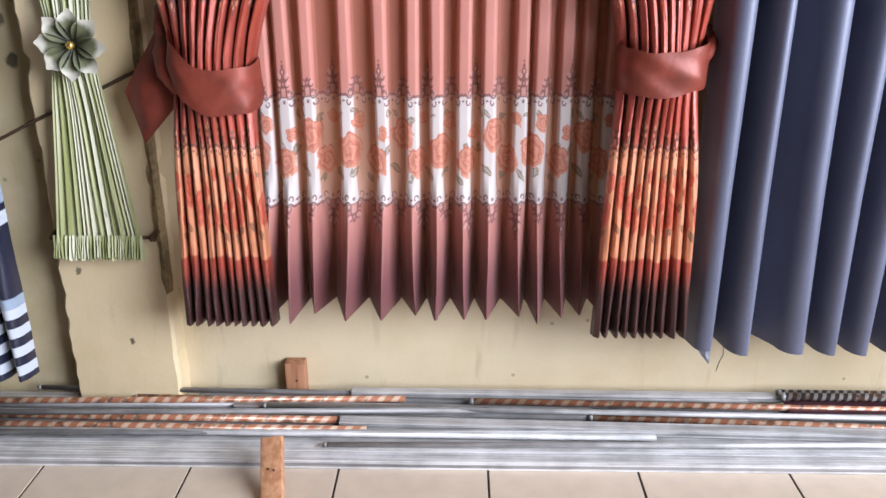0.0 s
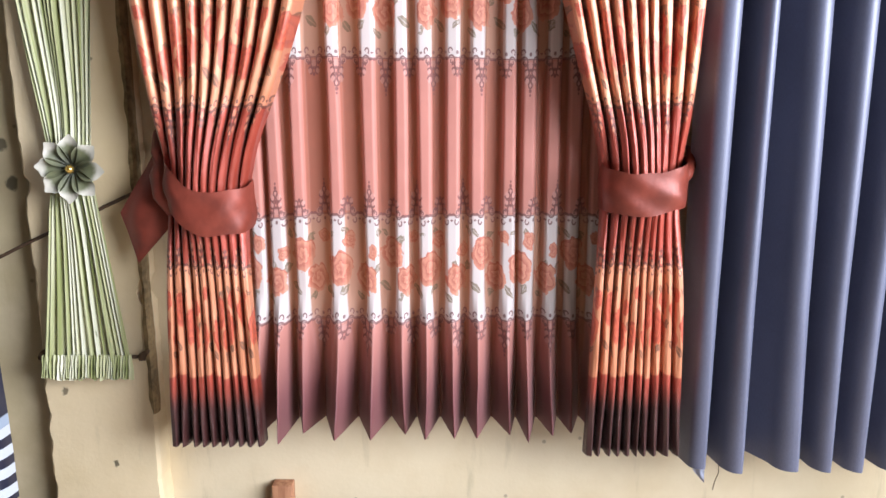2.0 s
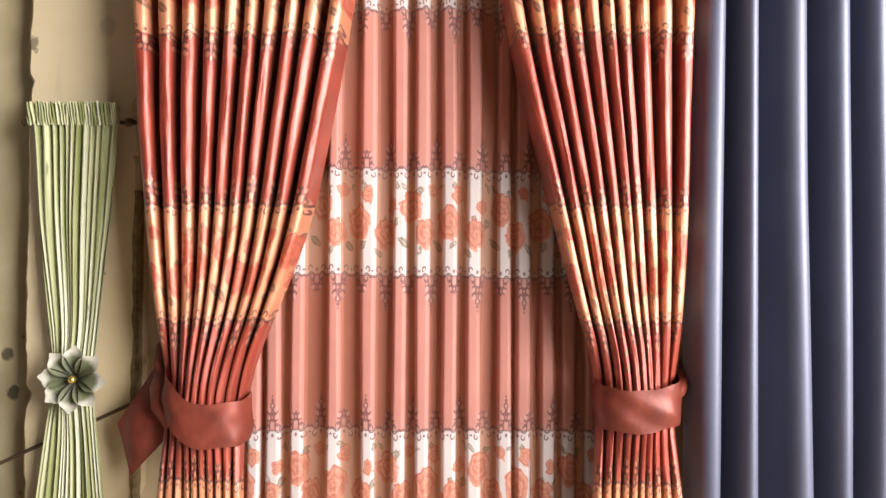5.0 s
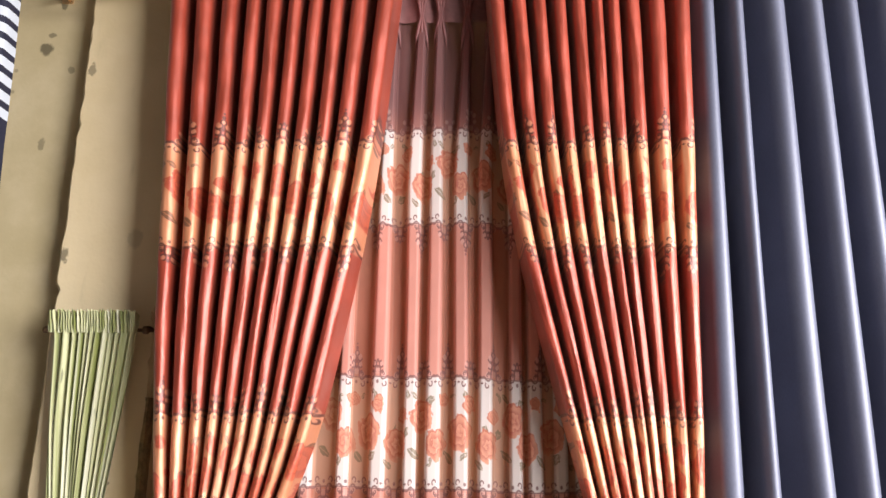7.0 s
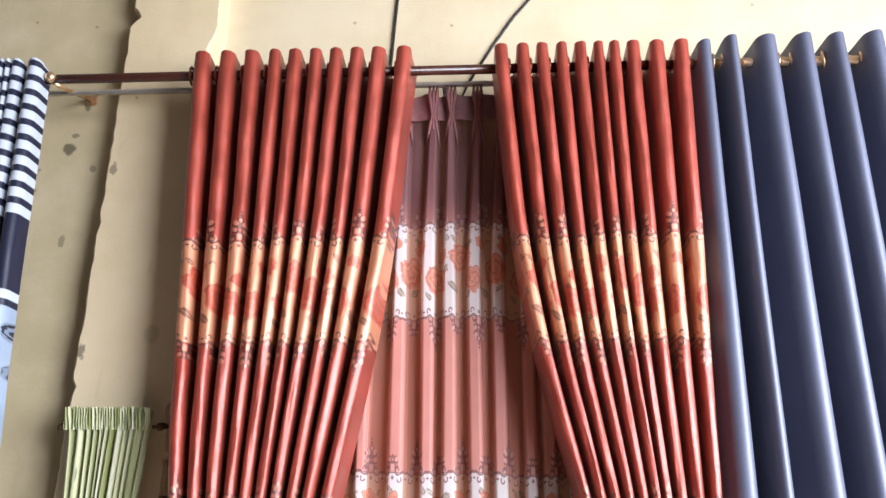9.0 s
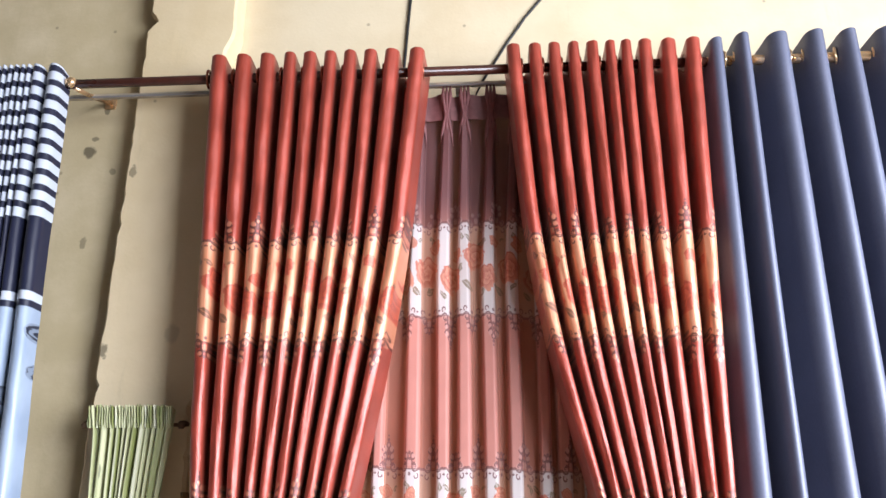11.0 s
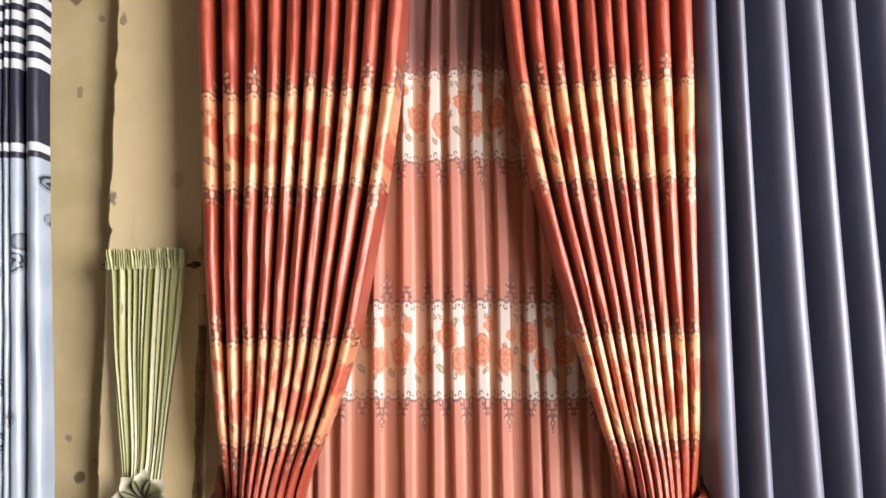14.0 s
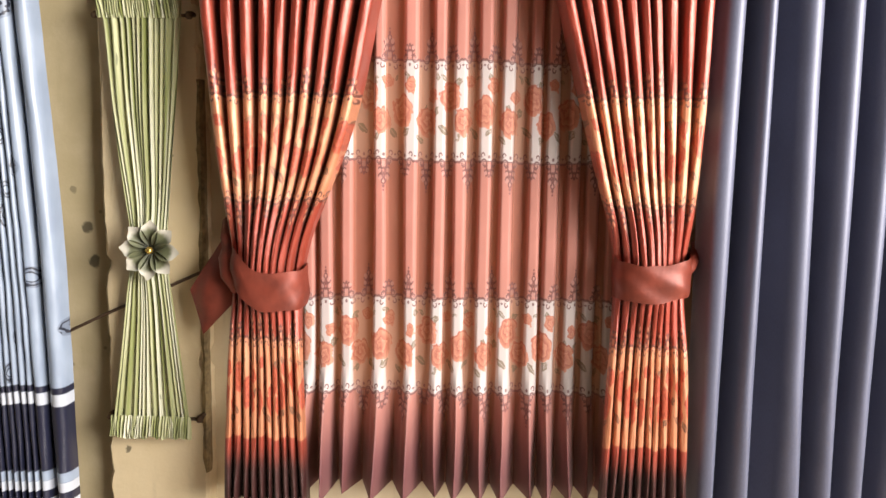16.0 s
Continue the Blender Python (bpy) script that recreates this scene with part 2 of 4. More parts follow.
def striped_material(name):
    n = Nodes(name)
    u, v = n.uv()[0], n.uv()[1]
    navy, silver, pale = (0.012, 0.014, 0.035), (0.25, 0.31, 0.41), (0.50, 0.54, 0.61)
    cloud = n.noise(n.join(n.mul(u, 6.0), v), 5.0, 3.0)
    col = n.mix(n.ramp(cloud, 0.3, 0.7), silver, (0.33, 0.40, 0.51))
    d, rnd = n.voronoi(n.join(n.mul(u, 1.0), n.mul(v, 0.9)), 8.0, 0.85)
    wob = n.noise(n.join(u, v), 42.0, 3.0)
    d = n.add(d, n.mul(n.sub(wob, 0.5), 0.07))
    size = n.add(n.mul(rnd[1], 0.14), 0.17)
    r = n.m("DIVIDE", d, size)
    line = n.ramp(n.m("SINE", n.add(n.mul(r, 19.0), n.mul(wob, 12.0))), -0.3, 0.6, 0.35, 1.0)
    solid = n.m("GREATER_THAN", rnd[2], 0.72)
    ring_ink = n.mul(line, n.ramp(r, 0.28, 0.40))
    ink = n.add(n.mul(ring_ink, n.sub(1.0, solid)), n.mul(solid, n.ramp(r, 0.5, 1.0, 0.55, 0.9)))
    disc = n.mul(n.mul(n.ramp(r, 0.94, 1.04, 1.0, 0.0), n.m("GREATER_THAN", rnd[0], 0.45)), ink)
    col = n.mix(disc, col, (0.022, 0.026, 0.045))
    upper = n.m("GREATER_THAN", n.m("FRACT", n.m("DIVIDE", n.sub(v, 2.335), 0.0495)), 0.58)
    stripes = n.mix(upper, pale, navy)
    col = n.mix(n.ramp(v, 2.31, 2.314), col, stripes)
    for lo, hi, c in ((2.110, 2.32, navy), (2.065, 2.085, navy), (2.085, 2.110, pale), (0.685, 0.705, navy), (0.65, 0.685, pale), (0.45, 0.65, navy)):
        col = n.mix(n.band(v, lo, hi, 0.002), col, c)
    low = n.m("GREATER_THAN", n.m("FRACT", n.m("DIVIDE", n.sub(v, 0.42), 0.056)), 0.48)
    col = n.mix(n.ramp(v, 0.418, 0.422, 1.0, 0.0), col, n.mix(low, navy, pale))
    return n.done(col, n.ramp(cloud, 0.3, 0.7, 0.30, 0.42), 0.0, 0.1)


def green_material(name):
    n = Nodes(name)
    u, v = n.uv()[0], n.uv()[1]
    a = n.noise(n.join(n.mul(u, 18.0), n.mul(v, 0.8)), 1.0, 3.0)
    b = n.noise(n.join(n.mul(u, 14.0), n.mul(v, 0.6), 3.0), 1.0, 2.0)
    col = n.mix(n.ramp(a, 0.36, 0.60), (0.23, 0.26, 0.075), (0.55, 0.56, 0.33))
    col = n.mix(n.ramp(b, 0.52, 0.62), col, (0.70, 0.70, 0.54))
    fleck = n.noise(n.join(n.mul(u, 30.0), n.mul(v, 9.0), 8.0), 1.0, 3.0)
    col = n.mix(n.ramp(fleck, 0.62, 0.72), col, (0.22, 0.23, 0.13))
    return n.done(col, 0.6, 0.0, 0.2)


def wall_material(name, base, dirty, spots, grime_shade=1.0):
    n = Nodes(name)
    p = n.place()
    x, y, z = n.split(p)
    big, mid, fine = n.noise(p, 1.3, 4.0), n.noise(p, 7.0, 5.0), n.noise(p, 90.0, 3.0)
    col = n.mix(n.ramp(n.add(n.mul(big, 0.6), n.mul(mid, 0.4)), 0.38, 0.66), base, dirty)
    grime = n.noise(n.join(n.mul(x, 14.0), n.mul(y, 14.0), n.mul(z, 2.2)), 1.0, 5.0, 0.65)
    col = n.mix(n.ramp(grime, 0.58, 0.78, 0.0, 0.35 * grime_shade), col, (0.30, 0.25, 0.13))
    # Left bay browner: dirt, with the pillar's shade put into the colour as well.
    if grime_shade > 0.9:
        bay_dirt_shade = n.mul(n.ramp(n.add(x, n.mul(mid, 0.05)), -1.06, -1.02, 1.0, 0.0), n.ramp(n.add(n.mul(big, 0.5), n.mul(mid, 0.5)), 0.30, 0.62, 0.25, 0.75))
        col = n.mix(bay_dirt_shade, col, (0.47, 0.39, 0.22))
    flat = n.join(x, z)
    d, rnd = n.voronoi(flat, 9.0)
    speck = n.mul(n.ramp(n.add(d, n.mul(mid, 0.06)), 0.06, 0.10, 1.0, 0.0), n.m("GREATER_THAN", rnd[0], 0.90))
    col = n.mix(n.mul(speck, 0.5), col, (0.14, 0.11, 0.07))
    wob = n.mul(n.sub(n.noise(p, 55.0, 3.0), 0.5), 0.022)
    for sx, sz, r, tall, dark in spots:
        dx, dz = n.sub(x, sx), n.m("DIVIDE", n.sub(z, sz), tall)
        dd = n.add(n.m("SQRT", n.add(n.mul(dx, dx), n.mul(dz, dz))), wob)
        col = n.mix(n.mul(n.ramp(dd, r * 0.7, r * 1.15, 1.0, 0.0), dark), col, (0.09, 0.075, 0.045))
    n.bump(n.add(n.mul(fine, 0.4), mid), 0.35, 0.004)
    return n.done(col, n.ramp(mid, 0.3, 0.7, 0.5, 0.7))


def wood_material(name, a, b):
    n = Nodes(name)
    x, y, z = n.split(n.place())
    g = n.noise(n.join(n.mul(x, 60.0), n.mul(y, 60.0), n.mul(z, 6.0)), 1.0, 5.0)
    n.bump(g, 0.3, 0.001)
    return n.done(n.mix(n.ramp(g, 0.35, 0.65), a, b), 0.65)


def wrapped_material(name, a, b, turns):
    n = Nodes(name)
    x, y, z = n.split(n.place())
    tw = n.m("SINE", n.add(n.mul(x, turns), n.m("MULTIPLY", n.m("ARCTAN2", z, y), 1.0)))
    col = n.mix(n.ramp(tw, -0.2, 0.5), a, b)
    col = n.mix(n.ramp(n.noise(n.place(), 40.0), 0.5, 0.7), col, (0.16, 0.08, 0.05))
    return n.done(col, 0.32, 0.2)


DRAPE = drape_material("rust_satin_print")
SHEER = sheer_material("rose_voile_print")
SHEER_DENSE = sheer_material("rose_voile_doubled", True)
SLATE = slate_material("slate_blackout_cloth")
STRIPED = striped_material("navy_silver_jacquard")
GREEN = green_material("green_striped_voile")
TIE = plain("rust_satin", (0.185, 0.036, 0.021), 0.50, 0.25, 22.0, 0.35, 0.6)
LINING = plain("pale_blue_lining", (0.42, 0.45, 0.58), 0.6)


def petal_material(name):
    """Cloth printed olive towards the heart of the flower and pale at the tips."""
    n = Nodes(name)
    x, y, z = n.split(n.place())
    dx, dz = n.add(x, 0.892), n.sub(z, 1.091)
    d = n.add(n.m("SQRT", n.add(n.mul(dx, dx), n.mul(dz, dz))), n.mul(n.sub(n.noise(n.place(), 60.0), 0.5), 0.014))
    return n.done(n.mix(n.ramp(d, 0.054, 0.072), n.mix(n.ramp(d, 0.01, 0.05), (0.035, 0.038, 0.022), (0.13, 0.14, 0.075)), (0.55, 0.53, 0.45)), 0.5)


PETAL = petal_material("olive_cream_petal")
BEAD = plain("gold_bead", (0.85, 0.55, 0.14), 0.25, 0.9)
BROWN_ROD = plain("dark_brown_enamel", (0.055, 0.018, 0.012), 0.28, 0.0, 40.0, 0.3, 0.05)
BRASS = plain("pale_brass", (0.80, 0.56, 0.32), 0.28, 0.85, 50.0, 0.15, 0.05)
COPPER = plain("copper_ring", (0.24, 0.075, 0.04), 0.35, 0.7)


def track_material(name, colour, rough):
    """Old enamel, streaked along its length."""
    n = Nodes(name)
    x, y, z = n.split(n.place())
    a = n.noise(n.join(n.mul(x, 2.5), n.mul(y, 120.0), n.mul(z, 120.0)), 1.0, 4.0)
    b = n.noise(n.place(), 14.0, 5.0)
    f = n.add(n.mul(a, 0.65), n.mul(b, 0.35))
    n.bump(b, 0.15)
    return n.done(n.mix(n.ramp(f, 0.36, 0.62), tuple(c * 0.62 for c in colour), tuple(min(1, c * 1.2) for c in colour)), n.ramp(b, 0.3, 0.7, rough * 0.8, rough * 1.3), 0.1)


ALU = track_material("grey_track_enamel", (0.52, 0.51, 0.51), 0.4)
ALU_DARK = track_material("worn_grey_track", (0.30, 0.29, 0.29), 0.45)
WHITE_TRACK = track_material("white_track_enamel", (0.70, 0.69, 0.69), 0.38)
DARK_TRACK = plain("wine_track_enamel", (0.07, 0.028, 0.035), 0.35, 0.0, 25.0, 0.3, 0.05)
WRAP = wrapped_material("gold_brown_twist", (0.42, 0.17, 0.09), (0.62, 0.44, 0.32), 150.0)
WRAP_PALE = wrapped_material("black_white_twist", (0.07, 0.06, 0.06), (0.50, 0.47, 0.44), 260.0)
CABLE = plain("dark_brown_cable", (0.07, 0.04, 0.022), 0.6)
BLACK_CABLE = plain("black_cable", (0.02, 0.02, 0.02), 0.5)
RUSTY = plain("rusty_steel", (0.11, 0.065, 0.035), 0.7, 0.4, 90.0, 0.5, 0.4)
WOOD = wood_material("raw_pine", (0.42, 0.19, 0.09), (0.60, 0.32, 0.17))
WOOD_DARK = wood_material("worn_pine", (0.30, 0.13, 0.065), (0.46, 0.23, 0.12))
TILE = plain("cream_glazed_tile", (0.68, 0.56, 0.44), 0.22, 0.0, 18.0, 0.07, 0.03)
GROUT = plain("dark_grout", (0.05, 0.045, 0.04), 0.9)
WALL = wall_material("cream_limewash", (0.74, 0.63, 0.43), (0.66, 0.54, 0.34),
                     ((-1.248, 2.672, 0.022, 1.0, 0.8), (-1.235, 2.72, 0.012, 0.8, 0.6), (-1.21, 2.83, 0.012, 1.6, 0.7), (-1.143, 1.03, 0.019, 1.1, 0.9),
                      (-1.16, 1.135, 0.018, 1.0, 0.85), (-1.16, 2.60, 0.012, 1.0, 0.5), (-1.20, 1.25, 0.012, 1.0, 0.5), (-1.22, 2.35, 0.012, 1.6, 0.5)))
PILLAR = wall_material("cream_plaster", (0.75, 0.62, 0.40), (0.67, 0.54, 0.32),
                       ((-1.02, 0.455, 0.011, 1.2, 0.8), (-0.896, 0.236, 0.009, 1.3, 0.9), (-0.86, 2.03, 0.024, 1.3, 0.22), (-1.05, 2.56, 0.012, 2.0, 0.6),
                        (-1.06, 1.98, 0.012, 1.8, 0.7), (-0.86, 1.36, 0.006, 1.0, 0.7)), 0.7)
# Ceiling and outer walls are unseen; their dark colours keep bounce light low.
CEILING = plain("unseen_ceiling_board", (0.30, 0.28, 0.25), 0.8, 0.0, 12.0, 0.06, 0.1)
OUTER = plain("unseen_brown_wall", (0.13, 0.11, 0.085), 0.7, 0.0, 8.0, 0.1, 0.1)


# ---- mesh helpers ----
def thing(name, label, category, group="", at=(0, 0, 0)):
    ob = new(name)
    ob.location = at
    ob.empty_display_size = 0.05
    return tagged(ob, label, category, group)


def part(name, bm, material, parent=None, label="", smooth=True):
    me = bpy.data.meshes.new(name)
    for f in bm.faces:
        f.smooth = smooth
    bm.to_mesh(me)
    bm.free()
    me.materials.append(material)
    ob = new(name, me)
    if parent is not None:
        ob.parent = parent
        up, at = parent, Vector((0, 0, 0))
        while up is not None:
            at += up.location
            up = up.parent
        ob.location = -at
    return tagged(ob, label) if label else ob


def box(x0, x1, y0, y1, z0, z1, bevel=0.0):
    bm = bmesh.new()
    bmesh.ops.create_cube(bm, size=1.0)
    for v in bm.verts:
        v.co = Vector((x0 + (v.co.x + 0.5) * (x1 - x0), y0 + (v.co.y + 0.5) * (y1 - y0), z0 + (v.co.z + 0.5) * (z1 - z0)))
    if bevel:
        bmesh.ops.bevel(bm, geom=bm.edges[:], offset=bevel, segments=2, affect="EDGES", profile=0.6)
    return bm


def tube(points, radius, sides=12, cap=True):
    """A round bar through the points; radius is one number or one for each point."""
    bm = bmesh.new()
    pts = [Vector(p) for p in points]
    rad = radius if isinstance(radius, (list, tuple)) else [radius] * len(pts)
    rings = []
    for i, p in enumerate(pts):
        way = (pts[min(i + 1, len(pts) - 1)] - pts[max(i - 1, 0)]).normalized()
        side = way.cross(Vector((0, 0, 1)) if abs(way.z) < 0.9 else Vector((1, 0, 0))).normalized()
        up = side.cross(way)
        rings.append([bm.verts.new(p + rad[i] * (math.cos(a) * side + math.sin(a) * up)) for a in [2 * math.pi * k / sides for k in range(sides)]])
    for a, b in zip(rings, rings[1:]):
        for k in range(sides):
            bm.faces.new((a[k], a[(k + 1) % sides], b[(k + 1) % sides], b[k]))
    if cap:
        bm.faces.new(rings[0][::-1])
        bm.faces.new(rings[-1])
    bmesh.ops.recalc_face_normals(bm, faces=bm.faces[:])
    return bm


def ring(centre, axis, major, minor, flat=1.0):
    """An eyelet: a torus round the axis."""
    bm = bmesh.new()
    q = Vector(axis).to_track_quat("Z", "Y")
    rows = []
    for i in range(24):
        a = 2 * math.pi * i / 24
        rows.append([bm.verts.new(Vector(centre) + q @ Vector(((major + minor * math.cos(b)) * math.cos(a), (major + minor * math.cos(b)) * math.sin(a), minor * flat * math.sin(b))))
                     for b in [2 * math.pi * k / 8 for k in range(8)]])
    for i in range(24):
        for k in range(8):
            bm.faces.new((rows[i][k], rows[(i + 1) % 24][k], rows[(i + 1) % 24][(k + 1) % 8], rows[i][(k + 1) % 8]))
    return bm


def lerp_key(keys, z):
    """Smooth value at z from (z, value) keys with falling z."""
    if z >= keys[0][0]:
        return keys[0][1]
    for (za, a), (zb, b) in zip(keys, keys[1:]):
        if z >= zb:
            t = (za - z) / (za - zb)
            return a + (b - a) * t
    return keys[-1][1]


def smooth_key(keys, z, r=0.05):
    return sum(lerp_key(keys, z + r * k) for k in (-2, -1, 0, 1, 2)) / 5


def cloth_grid(rows, us, vs):
    """One sheet of cloth from rows of points, with its UV in metres of cloth and height."""
    bm = bmesh.new()
    layer = bm.loops.layers.uv.new("UVMap")
    grid = [[bm.verts.new(p) for p in row] for row in rows]
    for j in range(len(grid) - 1):
        for i in range(len(grid[0]) - 1):
            f = bm.faces.new((grid[j][i], grid[j + 1][i], grid[j + 1][i + 1], grid[j][i + 1]))
            for loop, (jj, ii) in zip(f.loops, ((j, i), (j + 1, i), (j + 1, i + 1), (j, i + 1))):
                loop[layer].uv = (us[ii], vs[jj][ii] if isinstance(vs[jj], list) else vs[jj])
    return bm


def wave(s, sharp, full=0.0):
    """0 on the front of a fold, 1 in its depth; sharp 0: round, 1: pressed to an edge; full: swelling to a half round."""
    k = abs((s + 0.5) % 1.0 - 0.5) * 2
    soft = (1 - full) * (0.5 - 0.5 * math.cos(math.pi * k)) + full * (1 - math.sqrt(max(0.0, 1 - (0.995 * k) ** 2)))
    return (1 - sharp) * soft + sharp * k


def tube_fold(k, rf, gap, depth):
    """A fold whose front is a half round of rf gaps and whose flanks run straight back: how far aside and how deep, at k from -0.5 to 0.5."""
    a = min(1.0, abs(k) * 2)
    if a < 0.62:
        th = a / 0.62 * math.pi / 2
        x, y = rf * gap * math.sin(th), rf * gap * (1 - math.cos(th))
    else:
        t = (a - 0.62) / 0.38
        x, y = (rf + (0.5 - rf) * t * t) * gap, rf * gap + (depth - rf * gap) * math.sin(t * math.pi / 2)
    return (x if k > 0 else -x), y


# ---- room ----
def structure(name, bm, material, smooth=False):
    return tagged(part(name, bm, material, None, "", smooth), kind="structure")


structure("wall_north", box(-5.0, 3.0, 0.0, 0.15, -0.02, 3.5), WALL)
# Unseen west wall and ceiling, added dark so little light bounces back.
structure("unseen_wall_west", box(-5.15, -5.0, -7.1, 0.15, -0.02, 3.5), OUTER)
structure("ceiling", box(-5.15, 3.15, -7.25, 0.15, 3.5, 3.6), CEILING)
east = structure("wall_east", box(3.0, 3.15, -1.0, 0.15, -0.02, 3.5), OUTER)
part("pier", box(3.0, 3.15, -7.1, -4.3, -0.02, 3.5), OUTER, east, smooth=False)
part("lintel", box(3.0, 3.15, -4.3, -1.0, 3.2, 3.5), OUTER, east, smooth=False)
# Unseen south wall, added without an opening to block fill from behind the camera.
structure("unseen_wall_south", box(-5.15, 3.15, -7.25, -7.1, -0.02, 3.5), OUTER)
structure("ground", box(-40, 40, -40, 40, -0.12, -0.03), plain("pale_concrete", (0.34, 0.33, 0.31), 0.9, 0.0, 6.0, 0.2, 0.2))


def build_pillar():
    """A shallow plastered pillar whose arrises are chipped."""
    bm = bmesh.new()
    rows = []
    for j in range(176):
        z = 3.5 * j / 175
        chip_l = max(0.0, noise.noise((z * 12, 3.1, 0)) - 0.20) * 0.06 + 0.006 * noise.noise((z * 28, 7.7, 0))
        chip_r = max(0.0, noise.noise((z * 11, 9.4, 2)) - 0.18) * 0.05 + 0.005 * noise.noise((z * 30, 1.2, 5))
        xl = -1.077 + chip_l - (0.008 if z < 0.47 else 0.0)
        xr = -0.772 - chip_r
        rows.append([bm.verts.new(c) for c in ((xl - 0.002, 0.0, z), (xl, -0.066, z), (xl + 0.010, -0.079, z), (xl + 0.1, -0.081, z),
                                               (xr - 0.1, -0.081, z), (xr - 0.008, -0.079, z), (xr, -0.068, z), (xr + 0.002, 0.0, z))])
    for a, b in zip(rows, rows[1:]):
        for i in range(7):
            bm.faces.new((a[i], a[i + 1], b[i + 1], b[i]))
    return structure("pillar", bm, PILLAR)


build_pillar()


def bare_side():
    """The pillar's flank where the paint has come off: rough mortar with a torn edge."""
    bm = bmesh.new()
    rows = []
    for j in range(111):
        z = 0.385 + 1.2 * j / 110
        a = 0.006 * noise.noise((z * 22, 0.3, 2)) + 0.008 * max(0.0, noise.noise((z * 9, 4.4, 1)))
        b = 0.005 * noise.noise((z * 30, 5.3, 2))
        rows.append([bm.verts.new(c) for c in ((-0.783 + a, -0.0815, z), (-0.773 + 0.5 * b, -0.0835, z), (-0.767 + 0.5 * b, -0.070, z), (-0.766 + 0.3 * b, -0.048 - 0.6 * a, z))])
    for p, q in zip(rows, rows[1:]):
        for i in range(3):
            bm.faces.new((p[i], p[i + 1], q[i + 1], q[i]))
    return structure("pillar_mortar", bm, MORTAR)


MORTAR = plain("bare_brown_mortar", (0.23, 0.165, 0.08), 0.9, 0.0, 70.0, 0.5, 0.8)
bare_side()
structure("wall_crack", tube([(0.868 - 0.0022 * k + 0.004 * math.sin(k * 1.3) + 0.002 * math.sin(k * 3.1), -0.0005, 0.36 - 0.018 * k) for k in range(15)], 0.0011, 5), CABLE)


# ---- curtains ----
def folded_cloth(ridges, z_top, z_end, y_front, depth, sharp, period, bulge=None, lobe=0.07, steps=20, rows=90, sag=0.0, lead=0.45, full=0.0, free=0.0, front=None, skip=0.0):
    """Cloth that hangs in folds. ridges(z): where the fronts of the folds stand at that height."""
    count = len(ridges(z_top))
    ss = [-lead + (count - 1 + 2 * lead) * i / (steps * count) for i in range(steps * count + 1)]
    us = [s * period + skip * math.floor(s + 0.5) for s in ss]
    out, vs = [], []
    for j in range(rows + 1):
        z = z_top + (z_end - z_top) * j / rows
        X = ridges(z)
        gap0, gap1 = X[1] - X[0], X[-1] - X[-2]
        row, vrow = [], []
        for s in ss:
            i = math.floor(s)
            if i < 0:
                x = X[0] + s * gap0
                gap = gap0
            elif i >= count - 1:
                x = X[-1] + (s - count + 1) * gap1
                gap = gap1
            else:
                gap = X[i + 1] - X[i]
                x = X[i] + (s - i) * gap
            sh = sharp(z)
            wobble = 0.10 * noise.noise((s * 0.9, z * 1.1, count)) + 0.05 * noise.noise((s * 2.3, z * 3.5, count + 4))
            x += gap * (lobe * (1 - sh) * math.sin(4 * math.pi * s) + wobble * 0.5)
            k = (s + 0.5) % 1.0 - 0.5
            if front:
                x0 = x - k * gap
            loose = free * max(0.0, min(1.0, (0.95 - z) / 0.5))
            x += gap * loose * 0.45 * noise.noise((round(s) * 2.3 + 0.4, z * 2.6, count + 7.0)) * (1 - wave(s, 1.0))
            d = depth(z) * (1 + (0.25 + 0.5 * loose) * noise.noise((round(s) * 1.7, z * 0.8, 2.0)))
            if front:
                aside, deep = tube_fold(k, front(z), gap, d)
                x = x0 + (1 - sh) * aside + sh * k * gap + (x - (x0 + k * gap))
                fold = (1 - sh) * deep + sh * d * wave(s, 1.0)
            else:
                fold = d * wave(s, sh, full)
            y = y_front(z) + fold + 0.004 * noise.noise((s * 3.0, z * 6.0, 1.0)) + 0.002 * noise.noise((s * 7.0, z * 16.0, 6.0))
            if bulge:
                y += bulge(z, s / max(1, count - 1))
            row.append((x, y, z - (0.022 * min(1.0, fold / d) if j == 0 else 0.0)))
            vrow.append(z + sag * (0.012 * noise.noise((s * 0.6, z * 2.0, 9.0))))
        out.append(row)
        vs.append(vrow)
    return cloth_grid(out, us, vs)


ROD_Z, ROD_Y = 2.795, -0.22


